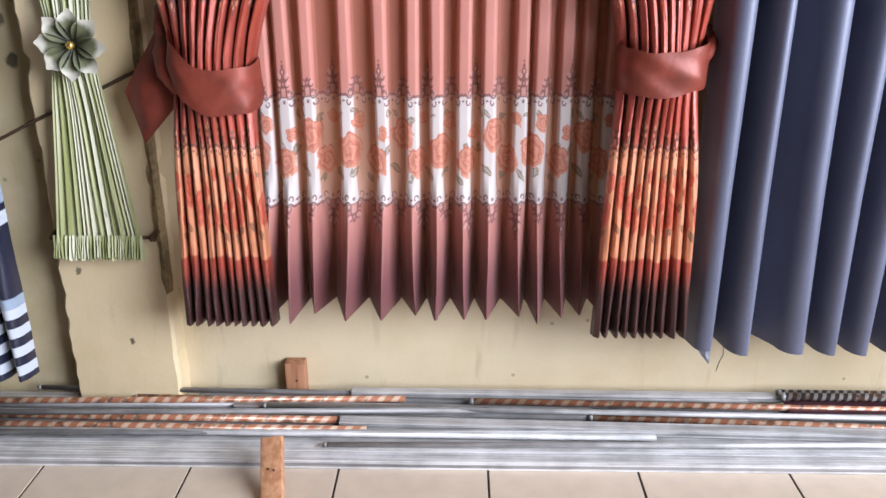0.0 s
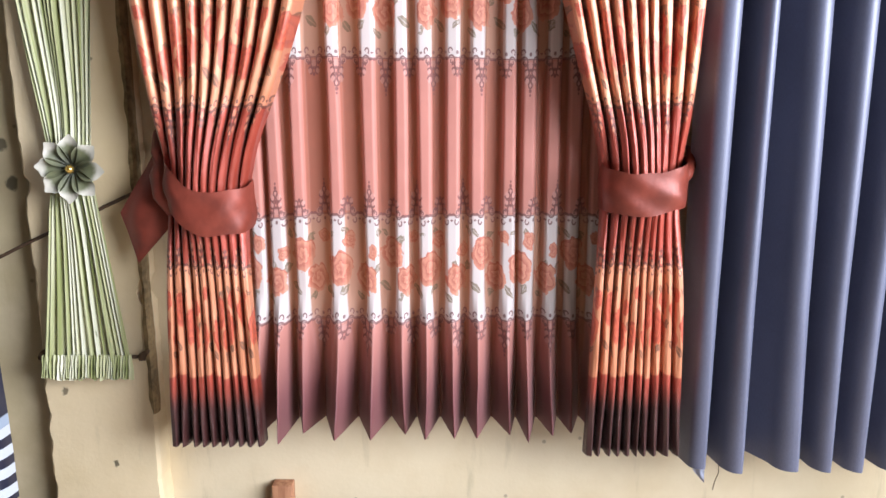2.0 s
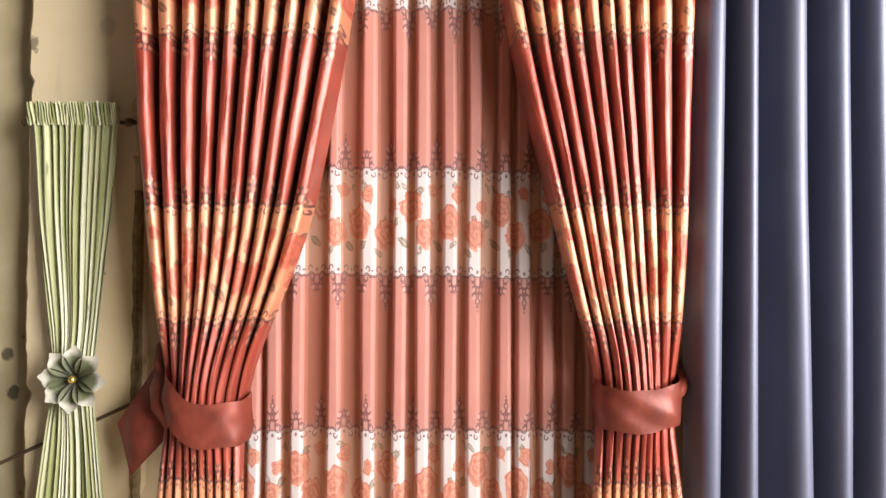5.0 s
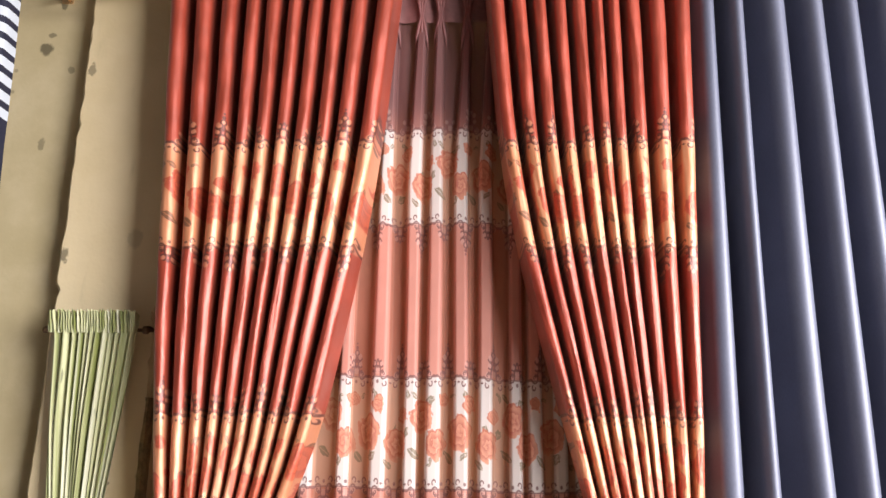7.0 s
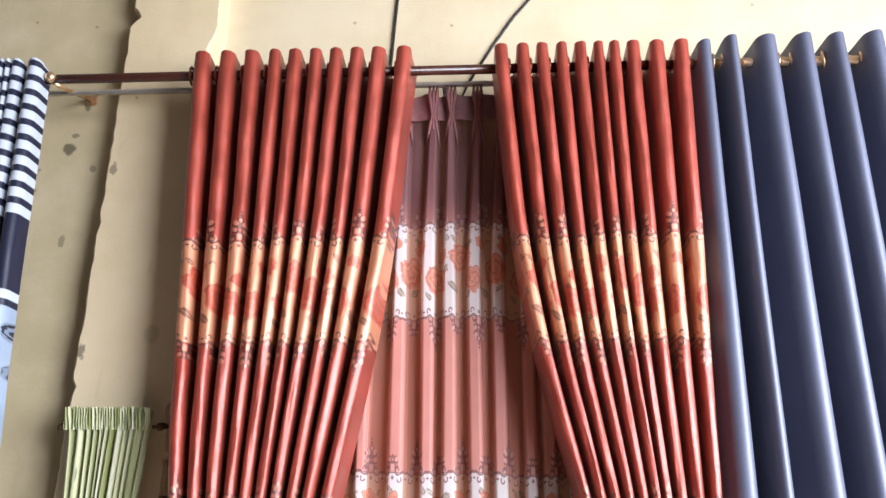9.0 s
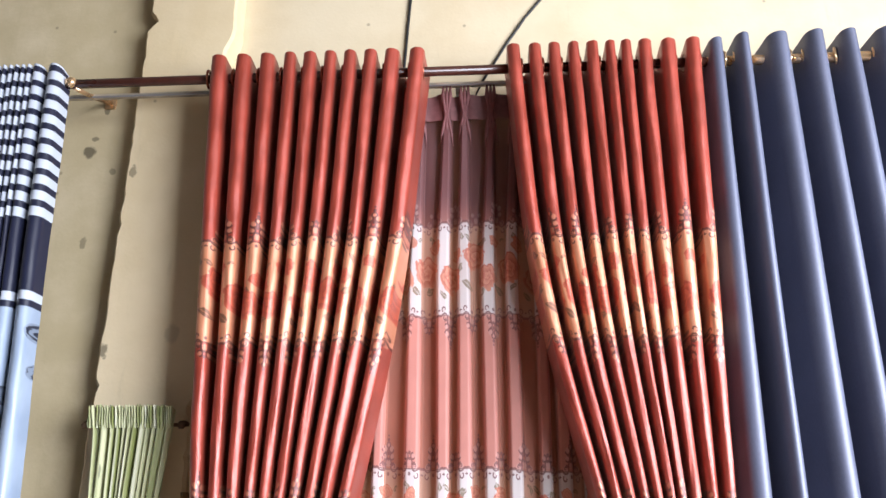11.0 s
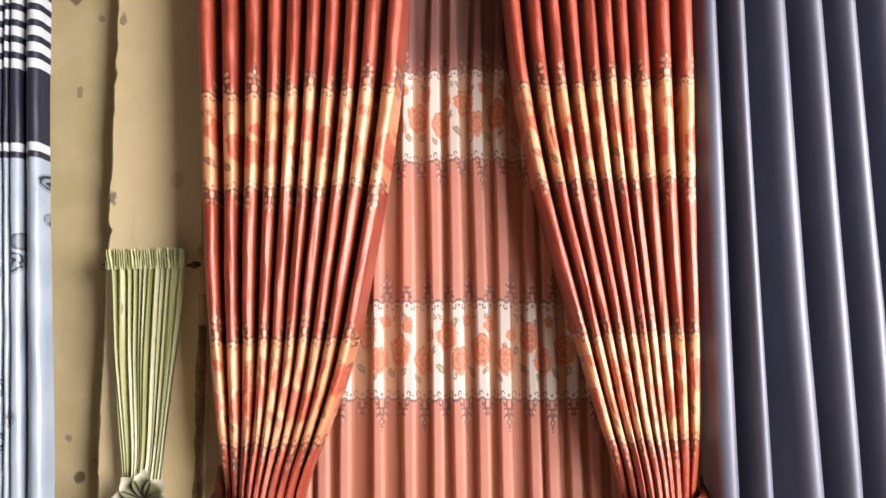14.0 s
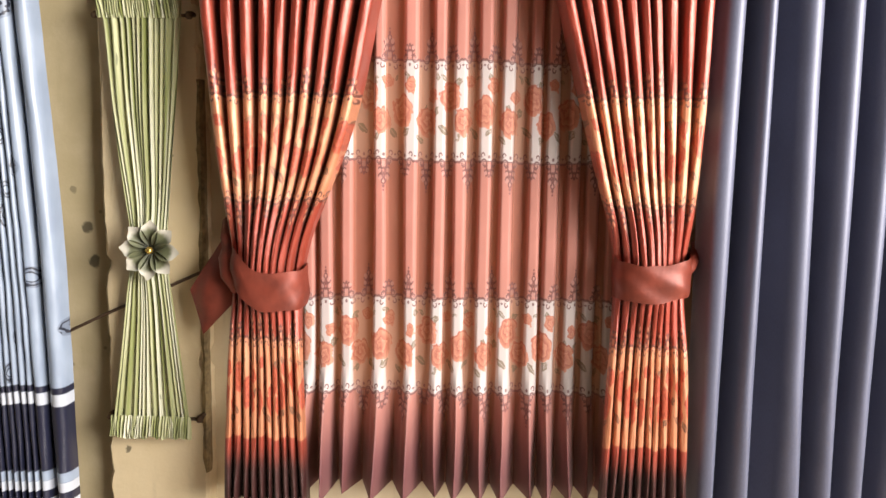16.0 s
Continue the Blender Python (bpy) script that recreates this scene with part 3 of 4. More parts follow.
def tied_curtain(label, tops, outer_keys, inner_keys, flip, z_end):
    """A rust satin drape on eyelets, gathered by a tieback. tops: fold fronts at the rod; flip: the outer edge lies to the right."""
    ob = thing("tied_curtain", label, "curtain", "rust drapes", (sum(tops) / len(tops), ROD_Y, z_end))
    n = len(tops)
    f = [(t - tops[0]) / (tops[-1] - tops[0]) for t in tops]

    def ridges(z):
        a, b = smooth_key(outer_keys, z), smooth_key(inner_keys, z)
        lo, hi = (b, a) if flip else (a, b)
        edge = 0.5 * (hi - lo) / n
        return [lo + edge + k * (hi - lo - 2 * edge) for k in f]

    def pinch(z):
        return math.exp(-((z - 1.06) / 0.16) ** 2)

    def depth(z):
        return max(0.032, 0.15 - 0.118 * math.exp(-((z - 1.06) / 0.36) ** 2) - 0.105 * max(0.0, min(1.0, (1.0 - z) / 0.3)))

    def bulge(z, t):
        return pinch(z) * (0.045 - 0.075 * (1 - (2 * t - 1) ** 2))

    def sharp(z):
        return 0.0 + 0.6 * max(0.0, min(1.0, (0.56 - z) / 0.2))

    part("panel", folded_cloth(ridges, 2.848, z_end, lambda z: -0.275, depth, sharp, 0.088, bulge, 0.0, 24, 110, 1.0, 0.45, 0.0, 1.0, lambda z: 0.30 + 0.05 * max(0.0, min(1.0, (1.7 - z) / 0.6)), skip=0.062), DRAPE, ob)
    for i, x in enumerate(tops):
        gap = (tops[min(i + 1, n - 1)] - tops[max(i - 1, 0)]) / (2 if 0 < i < n - 1 else 1)
        for side in (-0.27, 0.27):
            part("eyelet", ring((x + side * gap, ROD_Y, ROD_Z), (1, 0.1, 0), 0.026, 0.005, 0.8), COPPER, ob)
    return ob


LP_TOP = (-0.76, -0.682, -0.605, -0.536, -0.471, -0.411, -0.348, -0.284, -0.221, -0.142)
RP_TOP = (0.156, 0.22, 0.276, 0.33, 0.388, 0.437, 0.482, 0.536, 0.604, 0.674)
left_drape = tied_curtain("rust satin drape with gold rose bands, tied back, beside the pillar", LP_TOP,
                          ((2.87, -0.778), (2.46, -0.755), (2.13, -0.736), (1.73, -0.712), (1.5, -0.688), (1.23, -0.655), (1.06, -0.638), (0.82, -0.648), (0.55, -0.660), (0.35, -0.672)),
                          ((2.87, -0.098), (2.25, -0.155), (1.92, -0.204), (1.48, -0.29), (1.264, -0.361), (1.08, -0.45), (0.857, -0.44), (0.6, -0.43), (0.35, -0.42)), False, 0.378)
right_drape = tied_curtain("rust satin drape with gold rose bands, tied beside the slate curtain", RP_TOP,
                           ((2.87, 0.705), (2.24, 0.684), (1.9, 0.67), (1.5, 0.655), (1.1, 0.632), (1.01, 0.622), (0.82, 0.638), (0.46, 0.651), (0.33, 0.66)),
                           ((2.87, 0.118), (2.25, 0.17), (1.94, 0.222), (1.65, 0.296), (1.29, 0.38), (1.10, 0.44), (0.95, 0.43), (0.81, 0.417), (0.445, 0.407), (0.33, 0.40)), True, 0.352)


def tie_band(parent, xc, zc, half, deep, high, rise, turn, label):
    """The sash that gathers a drape: a soft flat loop, drawn up towards the wall at its outer end and creased where it turns."""
    bm = bmesh.new()
    rows = []
    for j in range(13):
        t = j / 12 - 0.5
        row = []
        for i in range(72):
            a = 2 * math.pi * i / 72
            c, sn = math.cos(a), math.sin(a)
            cx, sy = math.copysign(abs(c) ** 0.72, c), math.copysign(abs(sn) ** 0.72, sn)
            crease = noise.noise((cx * 2.2 + t * 3.0, sy * 2.0, 3.3)) * 0.035 + 0.02 * math.sin(9 * (cx * 0.6 + t * turn))
            puff = 1 + 0.045 * math.cos(math.pi * t) + crease
            out = max(0.0, cx * turn)
            z = zc + t * high * (1 - 0.10 * max(0.0, -sy)) + rise * out ** 1.5 - 0.012 * max(0.0, -sy) + 0.006 * noise.noise((cx * 2, sy * 2, 4 + t))
            row.append(bm.verts.new((xc + half * puff * cx, -0.222 + deep * puff * sy, z)))
        rows.append(row)
    for a, b in zip(rows, rows[1:]):
        for i in range(72):
            bm.faces.new((a[i], a[(i + 1) % 72], b[(i + 1) % 72], b[i]))
    return part("tieback", bm, TIE, parent, label)


band_left = tie_band(left_drape, -0.532, 1.008, 0.102, 0.084, 0.118, 0.070, -1, "rust satin sash with a loose pointed tail")
band_right = tie_band(right_drape, 0.532, 1.052, 0.102, 0.086, 0.112, 0.015, 1, "rust satin sash")


def soft_leaf(corners, thick, swell):
    """A stitched cloth point between four corners, swollen in its middle."""
    bm = bmesh.new()
    a, b, c, d = [Vector(p) for p in corners]
    for side in (-1, 1):
        grid = []
        for j in range(13):
            row = []
            for i in range(13):
                s, t = i / 12, j / 12
                p = (a * (1 - s) + b * s) * (1 - t) + (d * (1 - s) + c * s) * t
                edge = math.sin(math.pi * s) * math.sin(math.pi * t)
                row.append(bm.verts.new(p + Vector((0, side * thick / 2 * (0.2 + edge) - swell * edge + 0.006 * noise.noise((s * 3, t * 3, 1.5)), 0))))
            grid.append(row)
        for j in range(12):
            for i in range(12):
                bm.faces.new((grid[j][i], grid[j][i + 1], grid[j + 1][i + 1], grid[j + 1][i]))
    bmesh.ops.remove_doubles(bm, verts=bm.verts[:], dist=0.0005)
    bmesh.ops.recalc_face_normals(bm, faces=bm.faces[:])
    return bm


part("tail", soft_leaf(((-0.672, -0.185, 1.140), (-0.782, -0.17, 0.976), (-0.743, -0.175, 0.846), (-0.640, -0.21, 0.950)), 0.012, 0.02), TIE, band_left)
part("knot", tube([(-0.622, -0.245, 0.985), (-0.640, -0.235, 1.03), (-0.648, -0.215, 1.08), (-0.655, -0.19, 1.13), (-0.668, -0.16, 1.175), (-0.675, -0.12, 1.19)], [0.012, 0.030, 0.034, 0.028, 0.018, 0.008], 14), TIE, band_left)
part("loop", tube([(-0.64, -0.20, 1.09), (-0.665, -0.13, 1.12), (-0.69, -0.04, 1.14), (-0.70, 0.0, 1.145)], [0.02, 0.016, 0.01, 0.006], 10), TIE, band_left)
part("loop", tube([(0.575, -0.265, 1.045), (0.608, -0.255, 1.052), (0.637, -0.225, 1.078), (0.668, -0.16, 1.105), (0.69, -0.06, 1.118), (0.70, 0.0, 1.12)], [0.006, 0.012, 0.017, 0.015, 0.010, 0.006], 14), TIE, band_right)


def slate_curtain():
    """Deep folds that overlap like leaves: each comes forward out of the dark, turns over its front edge and runs straight back."""
    tops = (0.760, 0.830, 0.945, 1.043, 1.133, 1.242, 1.345, 1.44, 1.54)
    mids = (0.742, 0.818, 0.943, 1.047, 1.142, 1.240, 1.340, 1.44, 1.54)
    ends = (0.722, 0.812, 0.958, 1.038, 1.121, 1.230, 1.330, 1.43, 1.53)
    ob = thing("slate_curtain", "plain slate grey blackout curtain hung on brass eyelets", "curtain", "", (1.1, ROD_Y, 0.3))

    def edge(k, z):
        t = (2.85 - z) / 2.54
        a = tops[k] + (mids[k] - tops[k]) * min(1.0, t * 2) if t < 0.5 else mids[k] + (ends[k] - mids[k]) * (t * 2 - 1)
        return a + 0.004 * noise.noise((k * 2.1, z * 1.3, 5.0))

    rows, vs = [], []
    for j in range(81):
        z = 2.850 + (0.312 - 2.850) * j / 80
        press = max(0.0, min(1.0, (0.75 - z) / 0.4))
        start = 0.708 - 0.045 * min(1.0, (2.85 - z) / 1.6)
        pts = [(start + 0.012, -0.12), (start, -0.17)]
        for k in range(len(tops)):
            x = edge(k, z)
            last = start if k == 0 else edge(k - 1, z)
            gap = x - last
            wide = 0.74 if k == 0 else 0.56
            W = wide * min(gap, 0.115) * (1 + 0.10 * noise.noise((k * 3.7, z * 0.9, 2.0)))
            nose = min(0.030, 0.4 * W) * (1 - 0.6 * press)
            yf = -0.286 + 0.012 * noise.noise((k * 1.3, z * 0.8, 8.0)) + (0.02 if k == 0 else 0.0)
            back = -0.105 + 0.02 * noise.noise((k * 4.1, z * 0.7, 3.0))
            if k:
                pts += [(last - 0.008 + 0.03 * gap, back - 0.02), (last + 0.10 * gap, back - 0.004), (last + 0.20 * gap, back - 0.02)]
            for i in range(8):
                a = math.radians(172 - 82 * i / 7)
                pts.append((x - nose + (W - nose) * math.cos(a), yf + (0.03 if k == 0 else 0.060) * (1 - math.sin(a))))
            for i in range(1, 7):
                a = math.radians(90 - 86 * i / 6)
                pts.append((x - nose + nose * math.cos(a), yf + nose * 1.1 * (1 - math.sin(a))))
            pts += [(x - 0.003, yf + nose + 0.02), (x - 0.007, yf + 0.09)]
        fine = []
        for (xa, ya), (xb, yb) in zip(pts, pts[1:]):
            fine += [(xa + (xb - xa) * i / 3, ya + (yb - ya) * i / 3) for i in range(3)]
        for turn in range(3 if press < 0.5 else 1):
            fine = [fine[0]] + [((a[0] + 2 * b[0] + c[0]) / 4, (a[1] + 2 * b[1] + c[1]) / 4) for a, b, c in zip(fine, fine[1:], fine[2:])] + [fine[-1]]
        deep = [max(0.0, min(1.0, (y + 0.27) / 0.10)) for x, y in fine]
        rise = 0.018 if j == 0 else (0.008 if j == 1 else 0.0)
        rows.append([(x, y, z - rise * d + 0.002 * noise.noise((x * 20, y * 20, z * 4))) for (x, y), d in zip(fine, deep)])
        vs.append(z)
    us, run = [0.0], 0.0
    for a, b in zip(rows[40], rows[40][1:]):
        run += math.hypot(b[0] - a[0], b[1] - a[1])
        us.append(run)
    part("panel", cloth_grid(rows, us, vs), SLATE, ob)
    part("lining_corner", soft_leaf(((0.682, -0.22, 0.34), (0.722, -0.258, 0.34), (0.722, -0.256, 0.270), (0.700, -0.235, 0.292)), 0.004, 0.0), LINING, ob, "pale blue lining corner")
    for k in range(1, len(tops)):
        x0, x1 = tops[k - 1], tops[k]
        for x, turn in ((x0 + 0.004, 0.1), (x1 - 0.045, -0.5)) if k > 1 else ((x0 + 0.004, 0.1), (x1 - 0.03, -0.3)):
            part("eyelet", ring((x, ROD_Y, ROD_Z), (1, turn, 0), 0.025, 0.006, 0.8), BRASS, ob, "pale brass eyelet")
    return ob


slate_curtain()


def striped_curtain():
    ob = thing("striped_curtain", "navy and silver curtain with stripes and scribbled roses", "curtain", "", (-1.3, ROD_Y, 0.2))
    tops = [-1.655 + 0.020 * k for k in range(19)] + [-1.238]

    def ridges(z):
        edge = smooth_key(((2.87, -0.010), (2.3, 0.018), (2.05, 0.034), (1.63, 0.062), (1.1, 0.095), (0.47, 0.114), (0.2, 0.117)), z) - 0.012
        return [x + edge for x in tops]

    part("panel", folded_cloth(ridges, 2.84, 0.205, lambda z: -0.275, lambda z: 0.085, lambda z: 0.1 + 0.5 * max(0.0, min(1.0, (0.6 - z) / 0.4)), 0.06, None, 0.0, 16, 80, 0.6, 0.40, 0.0, 0.0, lambda z: 0.42), STRIPED, ob)
    return ob


striped_curtain()


def sheer_curtain():
    """The voile between the drapes: narrow fold fronts on a flat ground, pinch pleats at its head."""
    ob = thing("sheer_curtain", "dusty rose voile curtain with white rose bands, pinch pleated", "curtain", "", (-0.03, -0.12, 0.35))
    fronts = (-0.50, -0.445, -0.395, -0.331, -0.236, -0.146, -0.064, -0.004, 0.066, 0.131, 0.211, 0.26, 0.324, 0.38, 0.44, 0.50)
    heads = (-0.54, -0.46, -0.40, -0.32, -0.23, -0.135, -0.055, 0.0, 0.08, 0.15, 0.22, 0.29, 0.36, 0.42, 0.48, 0.54)
    xs = [-0.57 + 1.14 * i / 380 for i in range(381)]
    us = [x * 1.6 for x in xs]
    rows, vs = [], []
    for j in range(101):
        z = 2.775 + (0.386 - 2.775) * j / 100
        head = max(0.0, min(1.0, (z - 2.2) / 0.45))
        low = max(0.0, min(1.0, (0.75 - z) / 0.35))
        X = [a + (b - a) * head + 0.004 * noise.noise((a * 9, z * 1.5, 3)) + 0.016 * low * noise.noise((a * 31, z * 2.0, 6)) for a, b in zip(fronts, heads)]
        row = []
        for x in xs:
            near = min(range(len(X)), key=lambda k: abs(X[k] - x))
            d = x - X[near]
            w = (0.0175 + 0.005 * noise.noise((near * 3.3, z * 0.9, 0))) * (1 - 0.35 * head)
            soft = math.exp(-(d / (w * 1.08)) ** 8)
            left = X[near - 1] if d < 0 and near > 0 else (X[near + 1] if d >= 0 and near < len(X) - 1 else X[near] + 0.08)
            k = min(1.0, 2 * abs(d) / max(0.02, abs(left - X[near])))
            press = 1 - k
            amount = 0.034 * soft * (1 - low) + 0.145 * press * low * (1 + 0.5 * noise.noise((near * 2.7, 0.5, z * 0.7)))
            y = -0.095 - amount + 0.004 * noise.noise((x * 14, z * 2.2, 5)) + 0.012 * head * noise.noise((x * 26, z * 1.4, 8))
            row.append((x, y, z - 0.012 * head * head * (1 if z > 2.76 else 0) * math.sin(math.pi * k)))
        rows.append(row)
        vs.append([z + 0.010 * noise.noise((x * 4, 0.3, z)) for x in xs])
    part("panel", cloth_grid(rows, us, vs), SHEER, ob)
    for k, x0 in enumerate(fronts):
        for back, half in ((0.014, 0.017), (0.030, 0.020)):
            srow, svs = [], []
            for j in range(61):
                z = 2.76 + (0.56 - 2.76) * j / 60
                head = max(0.0, min(1.0, (z - 2.2) / 0.45))
                xc = x0 + (heads[k] - x0) * head + 0.004 * noise.noise((x0 * 9, z * 1.5, 3))
                fade = 0.55 + 0.45 * min(1.0, (z - 0.56) / 0.3)
                srow.append([(xc + half * fade * t * (1 - 0.35 * head), -0.127 + back + 0.004 * abs(t), z) for t in (-1, -0.5, 0, 0.5, 1)])
                svs.append(z)
            part("inner_pleat", cloth_grid(srow, [x0 * 1.6 + half * t + back for t in (-1, -0.5, 0, 0.5, 1)], svs), SHEER_DENSE, ob)
    # heading tape, a doubled strip sewn along the top
    tape_rows = []
    for z in (2.778, 2.755, 2.73, 2.70, 2.685):
        tape_rows.append([(x, -0.115 - 0.004 * math.sin(x * 75) + 0.003 * noise.noise((x * 20, z * 9, 2)), z - 0.010 * abs(math.sin(x * 40)) * (z > 2.77)) for x in xs[::3]])
    part("heading_tape", cloth_grid(tape_rows, us[::3], [2.778, 2.755, 2.73, 2.70, 2.685]), SHEER_PLEAT, ob, "doubled mauve heading tape")
    for x in heads[2:-2]:
        for lean in (-0.011, 0.0, 0.011):
            part("pinch_pleat", tube([(x + lean, -0.128, 2.797), (x + lean * 1.0, -0.134, 2.76), (x + lean * 0.25, -0.132, 2.695), (x + lean * 0.8, -0.127, 2.665), (x + lean * 1.3, -0.120, 2.635), (x + lean * 1.7, -0.106, 2.60)],
                                     [0.003, 0.0065, 0.0032, 0.0055, 0.005, 0.001], 8), SHEER_PLEAT, ob)
    return ob


SHEER_PLEAT = plain("mauve_voile", (0.17, 0.066, 0.066), 0.6)
sheer_curtain()


# ---- small green curtain on the pillar ----
def green_curtain():
    ob = thing("small_green_curtain", "small green and cream striped curtain cinched by a cloth flower", "curtain", "", (-0.925, -0.11, 0.52))
    left = ((1.80, -1.045), (1.74, -1.035), (1.5, -1.018), (1.17, -0.972), (1.08, -0.962), (0.98, -0.982), (0.75, -1.012), (0.55, -1.04), (0.50, -1.045))
    right = ((1.80, -0.805), (1.74, -0.812), (1.5, -0.828), (1.17, -0.858), (1.08, -0.866), (0.98, -0.858), (0.75, -0.833), (0.55, -0.81), (0.50, -0.806))
    xs, rows, vs = [i / 220 for i in range(221)], [], []
    for j in range(91):
        z = 1.785 + (0.545 - 1.785) * j / 90
        a, b = smooth_key(left, z, 0.02), smooth_key(right, z, 0.02)
        ruffle = max(0.0, (z - 1.765) / 0.04) + max(0.0, (0.56 - z) / 0.045)
        row = []
        for s in xs:
            waist = math.exp(-((z - 1.08) / 0.1) ** 2)
            y = -0.122 - 0.009 * math.cos(2 * math.pi * (13 * s + 0.9 * noise.noise((s * 5, z * 0.8, 0)))) - 0.012 * noise.noise((s * 9, z * 0.7, 3))
            y += -0.03 * waist * math.sin(math.pi * s) + ruffle * 0.016 * math.sin(2 * math.pi * 19 * s + 3)
            dx = 0.003 * noise.noise((s * 24, z * 1.5, 4)) + ruffle * 0.004 * noise.noise((s * 60, z * 8, 1))
            row.append((a + (b - a) * s + dx, y, z + ruffle * 0.022 * noise.noise((s * 34, z, 6))))
        rows.append(row)
        vs.append([z] * len(xs))
    part("panel", cloth_grid(rows, [s * 0.75 for s in xs], vs), GREEN, ob)
    for name, za, zb in (("top_frill", 1.752, 1.806), ("bottom_frill", 0.578, 0.512)):
        fr, fv = [], []
        for j in range(7):
            t = j / 6
            row = []
            for i in range(331):
                q = i / 330
                rip = math.sin(2 * math.pi * (31 * q + 1.2 * noise.noise((q * 6, za, 0))))
                edge = (0.010 * noise.noise((q * 47, 3.0, za)) + 0.006 * rip) * t
                row.append((-1.048 + 0.242 * q + 0.004 * noise.noise((q * 80, t * 2, za)), -0.128 - (0.003 + 0.013 * t) * rip - 0.006 * t, za + (zb - za) * t + edge))
            fr.append(row)
            fv.append(za + (zb - za) * t)
        part(name, cloth_grid(fr, [i / 330 * 1.4 for i in range(331)], fv), GREEN, ob, "gathered pale green frill")
    for z, x1, x0 in ((1.762, -0.79, -1.06), (0.566, -0.785, -1.055)):
        part("rail", tube([(x0, -0.11, z), (x1, -0.11, z)], 0.005, 10), RUSTY, ob, "thin rusty steel rail")
        part("hook", tube([(x1 - 0.004, -0.112, z), (x1 + 0.004, -0.112, z), (x1 + 0.006, -0.10, z + 0.006), (x1 + 0.006, -0.079, z + 0.006)], [0.011, 0.012, 0.008, 0.007], 10), RUSTY, ob)
        part("hook", tube([(x0 + 0.004, -0.112, z), (x0 - 0.004, -0.112, z), (x0 - 0.006, -0.10, z + 0.006), (x0 - 0.006, -0.079, z + 0.006)], [0.009, 0.010, 0.008, 0.007], 10), RUSTY, ob)
    centre = Vector((-0.892, -0.168, 1.091))
    flower = part("flower", tube([centre + Vector((0, 0.03, 0)), centre + Vector((0, 0.004, 0))], [0.02, 0.026], 16), PETAL, ob, "eight petalled folded cloth flower")
    for k in range(8):
        a = 2 * math.pi * (k - 0.1) / 8
        out, side, up = Vector((math.cos(a), 0, math.sin(a))), Vector((-math.sin(a), 0, math.cos(a))), Vector((0, -1, 0))
        bm = bmesh.new()
        grid = []
        for j in range(9):
            t = j / 8
            w = 0.026 * math.sin(math.pi * min(1.0, t * 0.80 + 0.10)) ** 0.9 * (1 - max(0, t - 0.8) * 4.2)
            row = []
            for i in range(7):
                s = i / 3 - 1
                row.append(bm.verts.new(centre + out * (0.012 + 0.076 * t) + side * (w * s) + up * (0.004 + 0.020 * t + 0.020 * s * s * math.sin(math.pi * min(1, t + 0.12)))))
            grid.append(row)
        for j in range(8):
            for i in range(6):
                bm.faces.new((grid[j][i], grid[j][i + 1], grid[j + 1][i + 1], grid[j + 1][i]))
        part("petal", bm, PETAL, flower)
    bead = bmesh.new()
    bmesh.ops.create_uvsphere(bead, u_segments=16, v_segments=10, radius=0.011, matrix=Matrix.Translation(centre + Vector((0, -0.022, 0))))
    part("bead", bead, BEAD, flower, "small gold bead")
    return ob


green_curtain()


# ---- rods and rails ----
def curtain_rod(name, label, x0, x1, material, brackets, ball):
    ob = thing(name, label, "curtain rod", "", ((x0 + x1) / 2, ROD_Y, ROD_Z))
    part("pole", tube([(x0, ROD_Y, ROD_Z), (x1, ROD_Y, ROD_Z)], 0.0145, 18), material, ob)
    for x in brackets:
        bm = tube([(x, ROD_Y, ROD_Z - 0.014), (x + 0.004, ROD_Y + 0.07, ROD_Z + 0.004), (x + 0.006, -0.008, ROD_Z + 0.055)], [0.008, 0.007, 0.010], 10)
        br = part("bracket", bm, BRASS, ob, "small brass bracket")
        part("bracket_plate", box(x - 0.012, x + 0.024, -0.008, 0.0, ROD_Z + 0.035, ROD_Z + 0.075, 0.002), BRASS, br)
    if ball:
        b = bmesh.new()
        bmesh.ops.create_uvsphere(b, u_segments=18, v_segments=12, radius=0.017, matrix=Matrix.Translation((ball, ROD_Y - 0.012, ROD_Z)))
        part("cap", b, BRASS, ob, "round brass screw cap")
    return ob


curtain_rod("curtain_rod", "dark brown enamelled curtain rod on brass brackets", -2.2, 0.715, BROWN_ROD, (-1.205, -1.8), -1.215)
curtain_rod("curtain_rod", "pale brass curtain rod carrying the slate curtain", 0.718, 2.2, BRASS, (1.75,), None)
RAIL_CREAM = track_material("cream_rail_enamel", (0.56, 0.49, 0.38), 0.5)
rail = thing("sheer_rail", "slim cream rail behind the rust drapes", "curtain rail", "", (0, -0.12, 2.81))
part("track", box(-1.95, 1.6, -0.130, -0.108, 2.803, 2.812, 0.002), RAIL_CREAM, rail)
part("lip", box(-1.95, 1.6, -0.1335, -0.1305, 2.797, 2.803, 0.001), ALU_DARK, rail)
for bx in (-1.45, -0.02, 1.3):
    part("rail_bracket", box(bx - 0.01, bx + 0.01, -0.108, 0.0, 2.803, 2.812, 0.002), ALU, rail)

